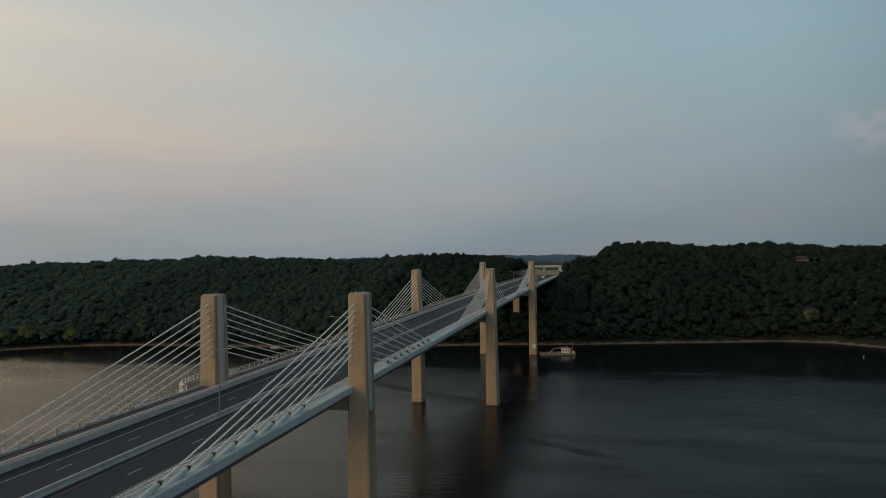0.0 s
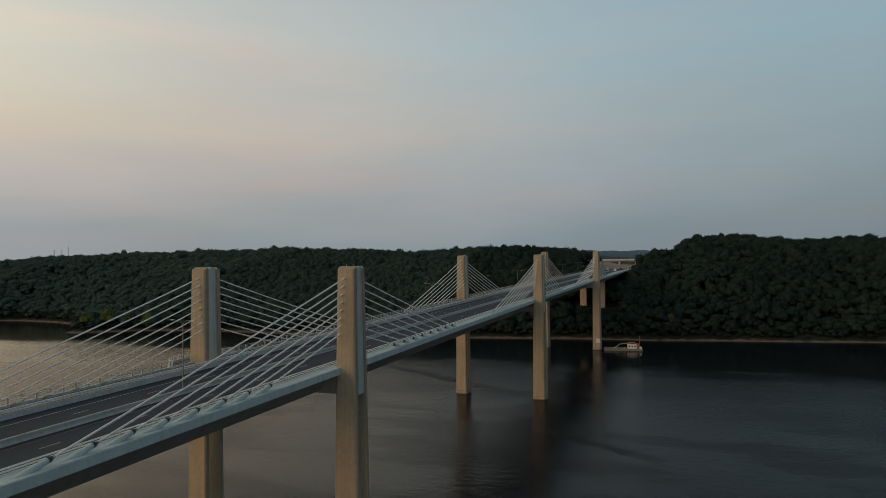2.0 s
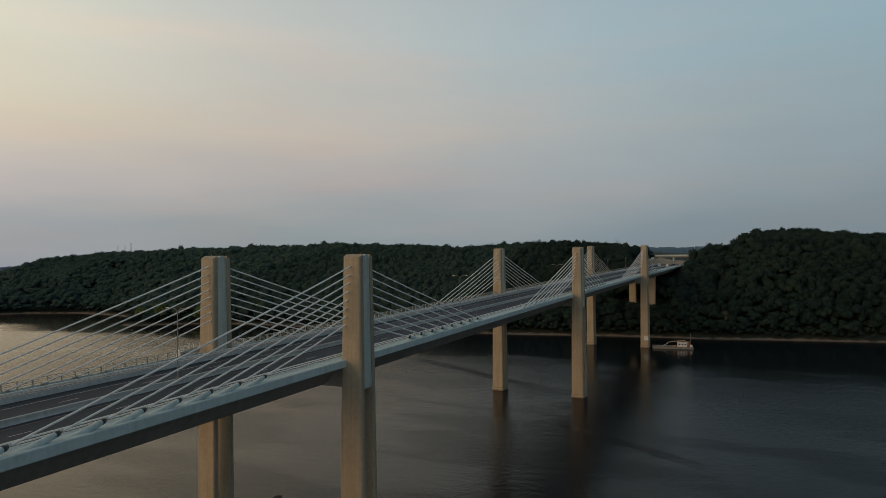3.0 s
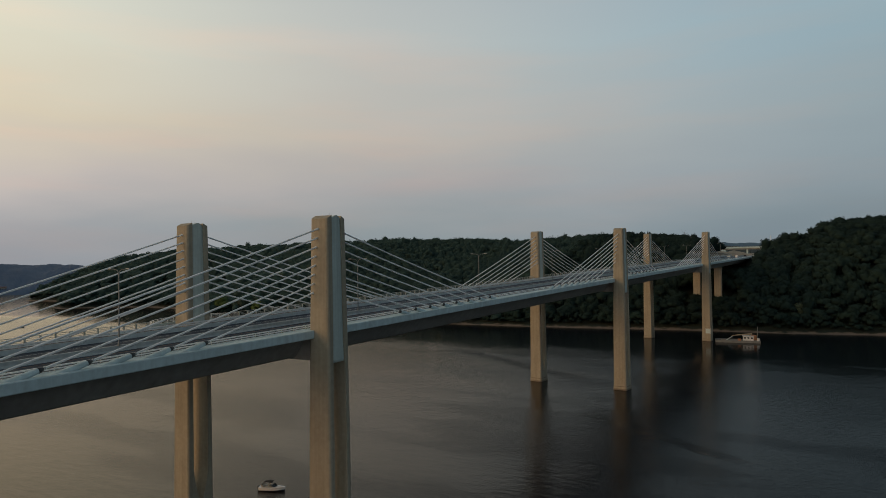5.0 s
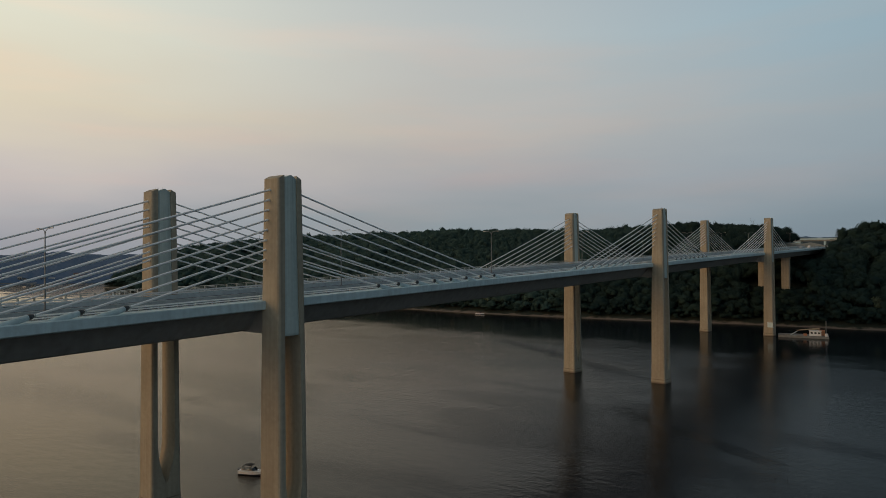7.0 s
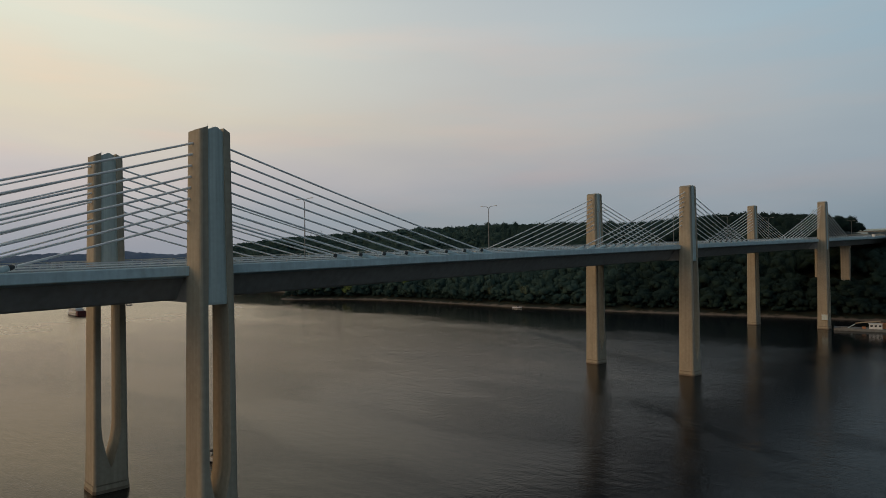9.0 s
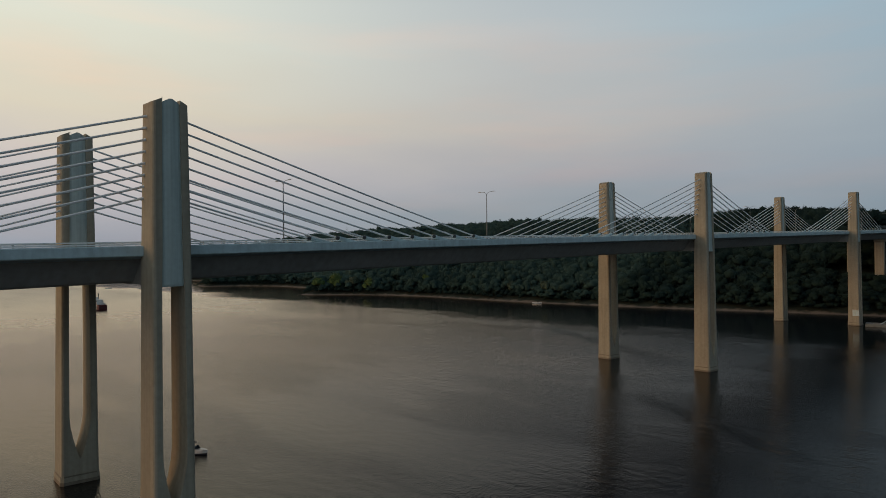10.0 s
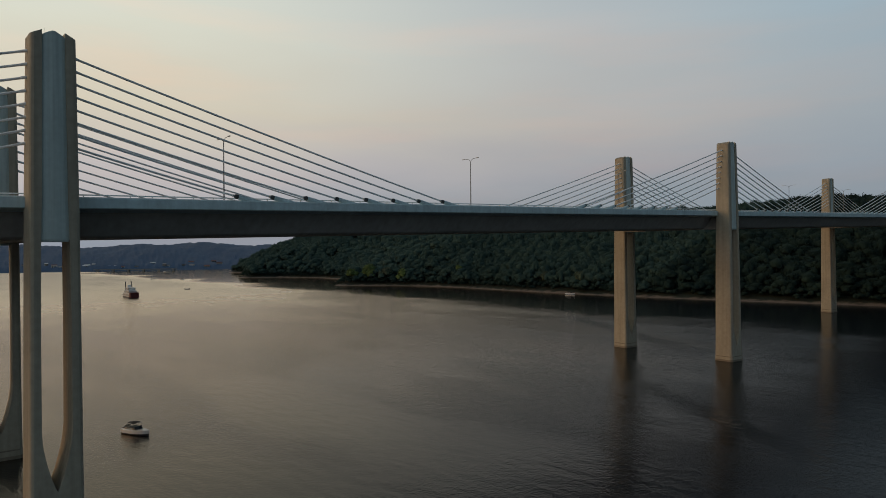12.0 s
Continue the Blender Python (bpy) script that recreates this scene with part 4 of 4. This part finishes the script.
house(201, 635, 65.2, -6, 9, 6, 1, "low dark house with a pale balcony among the trees", walls=DARKWOOD)
house(248.5, 592, 63.6, -14, 17, 8, 2, "two-storey dark house with long pale balconies on the bluff", walls=DARKWOOD)
house(-232, 428, float(land_height(np.array([-232.0]), np.array([428.0]))[0]), 30, 6, 4, 1, "small pale shelter on the bank")

# ---- radio masts on the far ridge ----
BARGE_DARK = material("dull_mast_steel", (0.12, 0.12, 0.125), 0.7, vary=0.15)
for x, y, top, wide in ((-1138, 904, 104.0, 1.5), (-1154, 902, 99.5, 0.9), (-1172, 899, 98.0, 1.2)):
    z = float(land_height(np.array([x * 1.0]), np.array([y * 1.0]))[0]) - 1
    t = thing("radio_mast", "thin grey lattice radio mast on the wooded ridge", "mast", "masts on the ridge", m=Matrix.Translation((x, y, z)))
    h = top - z
    for k in range(3):
        a = k * 2.094
        part("leg", tube([(wide * math.cos(a), wide * math.sin(a), 0), (0.5 * wide * math.cos(a), 0.5 * wide * math.sin(a), h)], 0.17, 5), BARGE_DARK, t)
    for k in range(12):
        zz, r = h * (k + 0.3) / 12, wide * (1 - 0.5 * (k + 0.3) / 12)
        part("brace", tube([(r, 0, zz), (-0.5 * r, 0.87 * r, zz + 1.2), (-0.5 * r, -0.87 * r, zz + 2.0), (r, 0, zz + 2.6)], 0.11, 4), BARGE_DARK, t)

# ---- the land end: bare earth, overpass, poles ----
bm = bmesh.new()
rows = []
for k in range(18):
    s = 640 + 14 * k
    c = -16.2 + shift(min(s, 683))
    rows.append([bm.verts.new((c + u, s, float(land_height(np.array([c + u]), np.array([float(s)]))[0]) + 0.35)) for u in (-45, -30, -15, 0, 15, 30, 45)])
for a, b in zip(rows, rows[1:]):
    for i in range(6):
        bm.faces.new((a[i], a[i + 1], b[i + 1], b[i]))
tagged(part("road_shoulder", bm, SAND), "pale bare earth beside the road at the land end", "ground", kind="structure")
ovp = thing("overpass", "pale concrete overpass across the road behind the bridge", "bridge", m=pose(-20, 782, 0, 0, 0, -4))
part("deck", box(-34, 28, -5, 5, 64.6, 65.4), PALE, ovp)
part("girder", box(-34, 28, -4.3, 4.3, 63.2, 64.6), GIRDER, ovp)
for sy in (-1, 1):
    part("parapet", box(-34, 28, sy * 4.9 - 0.2, sy * 4.9 + 0.2, 65.4, 66.5), PALE, ovp)
for x0, x1 in ((-36, -24), (20, 29)):
    part("abutment", box(x0, x1, -5.5, 5.5, 50, 63.2), PALE, ovp)
part("pier", join(box(-1, 1, -4, 4, 50, 63.2, 0.2)), PALE, ovp)
pole = thing("flag_pole", "tall thin grey pole beside the far road", "pole", m=Matrix.Translation((3, 800, 56)))
part("shaft", tube([(0, 0, 0), (0, 0, 24)], [0.25, 0.1], 8), STEEL, pole)

# ---- vehicles far along the bridge ----
TYRE = material("black_tyre", (0.015, 0.015, 0.016), 0.8)


def vehicle(name, s, u, length, high, paint, label, heading=1):
    t = thing(name, label, "vehicle")
    t.matrix_world = along(s, u, 0.06) @ pose(0, 0, 0, 0, 0, 0 if heading > 0 else 180)
    w = 0.95
    part("body", loft([[(x * w, y, z) for x, z in ((-1, 0.35), (1, 0.35), (1.0, 0.95), (0.94, 1.05), (-0.94, 1.05), (-1, 0.95))] for y in (-length / 2, -length / 2 + 0.1, length / 2 - 0.2, length / 2)]), paint, t)
    part("cabin", loft([[(-0.9 * w, -length * 0.46 + a, z), (0.9 * w, -length * 0.46 + a, z), (0.9 * w, length * 0.22 - b, z), (-0.9 * w, length * 0.22 - b, z)] for z, a, b in ((1.05, 0, 0), (1.1, 0.02, 0.1), (high, 0.25, 0.8))]), paint, t)
    y0, y1 = length * 0.22 + 0.03, length * 0.22 - 0.62
    part("windscreen", loft([[(-0.8 * w, y0, 1.15), (0.8 * w, y0, 1.15), (0.8 * w, y0 + 0.03, 1.15), (-0.8 * w, y0 + 0.03, 1.15)],
                             [(-0.72 * w, y1, high - 0.15), (0.72 * w, y1, high - 0.15), (0.72 * w, y1 + 0.03, high - 0.15), (-0.72 * w, y1 + 0.03, high - 0.15)]]), GLASS, t)
    for sx in (-1, 1):
        for sy in (-1, 1):
            wh = part("wheel", tube([(sx * 0.72, sy * length * 0.32, 0.33), (sx * 0.96, sy * length * 0.32, 0.33)], 0.33, 12), TYRE, t)
            part("rim", tube([(sx * 0.9, sy * length * 0.32, 0.33), (sx * 0.97, sy * length * 0.32, 0.33)], 0.2, 8), STEEL, wh)
    return t


WHITE_PAINT = material("white_car_paint", (0.75, 0.75, 0.74), 0.3, vary=0.05)
DARK_PAINT = material("dark_car_paint", (0.03, 0.03, 0.035), 0.3, vary=0.1)
vehicle("van", 562, -11, 5.8, 2.4, WHITE_PAINT, "white van driving at the land end of the bridge")
vehicle("car", 585, -22, 4.6, 1.5, WHITE_PAINT, "white car at the land end of the bridge", -1)
vehicle("car", 610, -12, 4.6, 1.5, DARK_PAINT, "dark car at the land end of the bridge")

# ---- work barge by the third pylon ----
BARGE = material("grey_barge_steel", (0.20, 0.21, 0.20), 0.7, vary=0.3, grain=1.5, stain=0.4)
CABIN_WHITE = material("white_cabin_paint", (0.72, 0.72, 0.70), 0.6, vary=0.08)
ORANGE = material("faded_orange_paint", (0.42, 0.17, 0.07), 0.6, vary=0.25)
barge = thing("barge", "grey steel work barge with a white cabin moored by a pylon", "barge", m=pose(21.5, 370, 0, 0, 0, 10))
part("hull", loft([[(x, y * k, z) for x, y in ((-13, -4.8), (13, -4.8), (13, 4.8), (-13, 4.8))] for z, k in ((-0.8, 0.92), (0.3, 1.0), (1.25, 1.0))]), BARGE, barge)
part("deck_rim", join(*[box(a, b, c, d, 1.25, 1.45) for a, b, c, d in ((-13, 13, -4.8, -4.6), (-13, 13, 4.6, 4.8), (-13, -12.8, -4.6, 4.6), (12.8, 13, -4.6, 4.6))]), BARGE, barge)
cabin = part("cabin", box(3.2, 9.2, -2.2, 1.6, 1.25, 4.0, 0.08), CABIN_WHITE, barge, "white cabin")
part("cabin_roof", box(2.9, 9.5, -2.5, 1.9, 4.0, 4.2), CABIN_WHITE, cabin)
for k in range(3):
    part("cabin_window", box(3.8 + 1.9 * k, 4.9 + 1.9 * k, -2.24, -2.18, 2.5, 3.4), GLASS, cabin)
part("crane_boom", tube([(8.5, 2.0, 5.2), (0.0, 2.6, 4.2), (-3.2, 2.8, 3.6)], [0.45, 0.35, 0.25], 6), SAND, barge, "pale crane boom laid down")
part("crane_body", box(8.0, 11.2, 0.6, 4.0, 1.25, 4.4, 0.2), ORANGE, barge, "faded orange crane body")
part("ramp", tube([(-6.5, -1.0, 1.3), (-3.0, -0.8, 3.6)], [0.25, 0.2], 6), PALE, barge)
part("spud", tube([(11.9, 3.9, -2), (11.9, 3.9, 9.5)], 0.22, 8), BARGE, barge)
part("crate", box(-9.5, -6.8, -2.0, 0.5, 1.25, 1.9, 0.05), BARGE, barge)
part("tank", tube([(11.8, -3.5, 1.25), (11.8, -3.5, 3.0)], 0.8, 12), CABIN_WHITE, barge)
part("winch", join(box(0.2, 1.8, -3.6, -2.2, 1.25, 2.2, 0.1), tube([(0.1, -2.9, 2.1), (1.9, -2.9, 2.1)], 0.45, 10)), ORANGE, barge)

# ---- boats ----
GEL = material("white_gelcoat", (0.75, 0.75, 0.74), 0.25, vary=0.05)
NAVY = material("dark_hull_stripe", (0.02, 0.02, 0.03), 0.3, vary=0.2)
CANVAS = material("dark_canvas", (0.03, 0.025, 0.025), 0.9, vary=0.2)
SEAT = material("tan_vinyl", (0.40, 0.34, 0.26), 0.6, vary=0.1)


def motor_boat(name, label, m, L=7.4, top=True):
    t = thing(name, label, "boat", m=m)

    def station(q):                       # half-breadth along the boat, stern to bow
        return 1.22 * (1 - max(0, (q - 0.45) / 0.55) ** 2.4) * (0.94 + 0.06 * min(1, q * 4))

    def ring(q, rows):
        x = -L / 2 + L * q
        return [(x + 0.25 * h * (q > 0.8), y, z) for y, z, h in rows]

    lower, upper = [], []
    for q in (0.0, 0.1, 0.3, 0.5, 0.7, 0.85, 0.94, 1.0):
        b = max(0.03, station(q))
        k = 0.25 * max(0, q - 0.5)
        lower.append(ring(q, [(-0.75 * b, -0.25, 0), (0.75 * b, -0.25, 0), (0.95 * b, 0.24 + k, 0.5), (-0.95 * b, 0.24 + k, 0.5)]))
        upper.append(ring(q, [(-0.95 * b, 0.25 + k, 0.5), (0.95 * b, 0.25 + k, 0.5), (b, 0.92 + k, 1), (0.82 * b, 0.98 + k, 1), (-0.82 * b, 0.98 + k, 1), (-b, 0.92 + k, 1)]))
    hull = part("hull", loft(upper), GEL, t, "white hull")
    part("hull_stripe", loft(lower), NAVY, hull, "dark lower hull")
    part("cockpit", box(-L * 0.40, L * 0.08, -0.78, 0.78, 0.96, 1.02, 0.01), SEAT, t)
    for x in (-2.3, -0.4):
        part("seat", join(box(x - 0.3, x + 0.3, -0.7, 0.7, 1.0, 1.3, 0.05), box(x - 0.35, x - 0.22, -0.7, 0.7, 1.3, 1.7, 0.05)), SEAT, t)
    part("windshield", loft([[(0.55, -0.95, 1.1), (1.25, -0.4, 1.15), (1.25, 0.4, 1.15), (0.55, 0.95, 1.1)], [(0.35, -0.9, 1.62), (0.95, -0.36, 1.66), (0.95, 0.36, 1.66), (0.35, 0.9, 1.62)]], cap=False), GLASS, t)
    part("foredeck_hatch", box(1.7, 2.5, -0.35, 0.35, 1.08, 1.16, 0.04), GEL, t)
    part("outboard", join(box(-L / 2 - 0.55, -L / 2 - 0.05, -0.25, 0.25, 0.3, 1.15, 0.08), box(-L / 2 - 0.4, -L / 2 - 0.2, -0.08, 0.08, -0.3, 0.3)), NAVY, t)
    if top:
        part("bimini_top", loft([[(-1.9 + 0.2 * k, -0.98, 2.32 - 0.1 * abs(k - 5) / 5), (-1.9 + 0.2 * k, 0, 2.48 - 0.1 * abs(k - 5) / 5), (-1.9 + 0.2 * k, 0.98, 2.32 - 0.1 * abs(k - 5) / 5), (-1.9 + 0.2 * k, 0, 2.43 - 0.1 * abs(k - 5) / 5)] for k in range(12)]), CANVAS, t, "dark canvas sun top")
        for sy in (-1, 1):
            part("bimini_pole", tube([(-1.0, sy * 0.95, 0.98), (-1.7, sy * 0.95, 2.3)], 0.025, 6), STEEL, t)
            part("bimini_pole", tube([(-1.0, sy * 0.95, 0.98), (0.1, sy * 0.95, 2.28)], 0.025, 6), STEEL, t)
    return t


motor_boat("motor_boat", "white motorboat with a dark stripe and dark canvas top", pose(-34.6, 23.3, 0.0, 0, 0, 24) @ Matrix.Scale(0.93, 4), 6.6)
for x, y, a in ((-766, 295, 20), (-819, 276, 70), (-1163, 406, 10)):
    motor_boat("small_boat", "small pale boat far up the river", pose(x, y, 0, 0, 0, a), 7.0, False)
motor_boat("dock_boat", "pale motorboat tied up at the bank", pose(-222, 392, 0, 0, 0, 20), 7.5, False)
buoy = thing("fishing_boat", "small dark open boat drifting on the river", "boat", m=pose(-533, 216, 0, 0, 0, 40))
part("hull", loft([[(x, -b, z), (x, b, z), (x, b * 0.8, z + 1.1), (x, -b * 0.8, z + 1.1)] for x, b, z in ((-2.6, 0.9, -0.2), (0, 1.0, -0.2), (1.8, 0.7, -0.1), (2.6, 0.1, 0.1))]), NAVY, buoy)
part("engine", box(-3.0, -2.5, -0.25, 0.25, 0.2, 1.4, 0.08), NAVY, buoy)

marker = thing("channel_marker", "small white river marker post near the sandy shore", "marker", m=pose(228, 370, 0) @ Matrix.Scale(0.55, 4))
part("float", tube([(0, 0, -0.3), (0, 0, 0.25)], 0.55, 12), CABIN_WHITE, marker)
part("post", tube([(0, 0, 0.25), (0, 0, 2.4)], [0.14, 0.10], 8), CABIN_WHITE, marker)
part("board", box(-0.45, 0.45, -0.04, 0.04, 1.7, 2.7, 0.02), CABIN_WHITE, marker)

steamer = thing("paddle_steamer", "white paddle steamer with two black funnels and dark red stern wheel", "boat", m=pose(-452, 142, 0, 0, 0, 176) @ Matrix.Scale(0.85, 4))
RED = material("dark_red_paint", (0.10, 0.022, 0.02), 0.6, vary=0.3)
part("hull", loft([[(x, -b, -0.5), (x, b, -0.5), (x, b * 1.08, 1.3), (x, -b * 1.08, 1.3)] for x, b in ((-13, 4.0), (8, 4.2), (14, 2.8), (17, 0.5))]), NAVY, steamer)
for k, (x0, x1, hb) in enumerate(((-12, 13, 4.3), (-11, 10, 4.0), (-7, 6, 3.2))):
    z = 1.3 + 2.7 * k
    dk = part("deck_house", box(x0 + 0.8, x1 - 0.8, -hb + 0.8, hb - 0.8, z, z + 2.5), CABIN_WHITE, steamer)
    part("deck_floor", box(x0, x1, -hb, hb, z + 2.5, z + 2.7), CABIN_WHITE, steamer)
    for sy in (-1, 1):
        part("deck_rail", join(*[box(x0, x1, sy * hb - 0.05, sy * hb + 0.05, z + h, z + h + 0.09) for h in (0.4, 0.7, 1.0)]), CABIN_WHITE, steamer)
        for q in range(9):
            xx = x0 + (x1 - x0) * (q + 0.5) / 9
            part("window", box(xx - 0.6, xx + 0.6, sy * (hb - 0.8) - 0.03, sy * (hb - 0.8) + 0.03, z + 0.9, z + 2.0), GLASS, dk)
            part("post", box(xx - 0.06, xx + 0.06, sy * hb - 0.06, sy * hb + 0.06, z, z + 2.5), CABIN_WHITE, steamer)
part("wheel_house", box(3, 6, -1.4, 1.4, 9.4, 11.4, 0.1), CABIN_WHITE, steamer)
for sy in (-1, 1):
    part("funnel", tube([(7, sy * 2.4, 4), (7, sy * 2.4, 13.8), (7, sy * 2.4, 14.0), (7, sy * 2.4, 14.5)], [0.42, 0.38, 0.6, 0.62], 12), NAVY, steamer)
part("wheel_box", box(-17.0, -12.4, -3.6, 3.6, 0.6, 5.4, 0.3), RED, steamer, "dark red stern wheel housing")
for k in range(8):
    a = k * math.pi / 4
    part("paddle", box(-17.3 + 0.0, -17.05, -3.3, 3.3, 2.6 + 2.3 * math.sin(a) - 0.12, 2.6 + 2.3 * math.sin(a) + 0.12), RED, steamer)
part("flag_staff", tube([(-9, 0, 9.0), (-9.6, 0, 12.5)], 0.06, 6), STEEL, steamer)

# ---- the low old bridge and the town far up the river ----
old = thing("old_bridge", "low dark old bridge far up the river", "bridge", m=pose(-1262, 381, 0, 0, 0, 62) @ Matrix.Scale(0.93, 4))
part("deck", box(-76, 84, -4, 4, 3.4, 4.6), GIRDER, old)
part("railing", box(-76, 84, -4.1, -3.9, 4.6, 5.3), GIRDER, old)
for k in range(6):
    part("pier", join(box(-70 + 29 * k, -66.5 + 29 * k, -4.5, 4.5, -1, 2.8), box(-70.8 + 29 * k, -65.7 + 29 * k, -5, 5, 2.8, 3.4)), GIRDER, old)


# distance haze is painted in: a bluish base and a faint emission
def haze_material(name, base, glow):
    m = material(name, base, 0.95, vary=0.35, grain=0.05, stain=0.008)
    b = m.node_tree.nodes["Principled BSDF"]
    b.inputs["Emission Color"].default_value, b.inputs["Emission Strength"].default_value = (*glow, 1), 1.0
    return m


def far_ridge(name, label, az0, az1, rings, mat, seed, swell=1.0):
    """A distant wooded ridge round the place: rings of radius and height, bumpy as treetops."""
    n = int((az1 - az0) / 0.09)
    rng = np.random.default_rng(seed)
    az = np.radians(np.linspace(az0, az1, n))
    vs = []
    for r, z in rings:
        bumps = rng.normal(0, 1, n)
        bumps = (bumps + np.roll(bumps, 1) + np.roll(bumps, 2)) * 0.5
        broad = 0.09 * z * np.sin(az * 23 + seed + 0.004 * r) + 0.06 * z * np.sin(az * 61 + 2 * seed - 0.011 * r) + 0.03 * z * np.sin(az * 171 + 0.02 * r)
        zz = np.where(z > 6, z + swell * broad + bumps + 2, z)
        rr = r + rng.uniform(-3, 3, n) * (z > 6)
        vs.append(np.stack([60 - rr * np.sin(az), -40 + rr * np.cos(az), zz], 1))
    v = np.concatenate(vs)
    i = (np.arange(len(rings) - 1)[:, None] * n + np.arange(n - 1)[None, :]).ravel()
    me = mesh_from(name, v, np.stack([i, i + 1, i + n + 1, i + n], 1))
    me.materials.append(mat)
    return tagged(new(name, me), label, "hills", kind="structure")


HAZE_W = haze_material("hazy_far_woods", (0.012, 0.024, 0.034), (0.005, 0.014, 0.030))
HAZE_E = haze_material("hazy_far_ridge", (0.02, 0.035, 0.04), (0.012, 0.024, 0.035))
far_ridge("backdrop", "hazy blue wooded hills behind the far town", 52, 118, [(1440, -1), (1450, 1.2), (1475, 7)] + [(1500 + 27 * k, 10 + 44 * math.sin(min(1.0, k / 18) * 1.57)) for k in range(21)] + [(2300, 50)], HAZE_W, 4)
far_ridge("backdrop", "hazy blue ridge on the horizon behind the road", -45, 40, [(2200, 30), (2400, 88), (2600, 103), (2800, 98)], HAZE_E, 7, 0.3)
town = random.Random(9)
TOWN_ROOFS = [ROOF, SIDING, CABIN_WHITE, material("rust_roof", (0.16, 0.07, 0.05), 0.9, vary=0.2)]
for k in range(44):
    a = radians(66 + 26 * k / 44 + town.uniform(-0.4, 0.4))
    r = 1462 + 70 * town.random()
    house(60 - r * math.sin(a), -40 + r * math.cos(a), 4 + (r - 1462) * 0.15, math.degrees(a) + town.uniform(-15, 15), town.uniform(5, 12), town.uniform(5, 7), town.choice((1, 1, 2)), "pale building in the far town by the river", town.choice(TOWN_ROOFS), town.choice((None, CABIN_WHITE)))
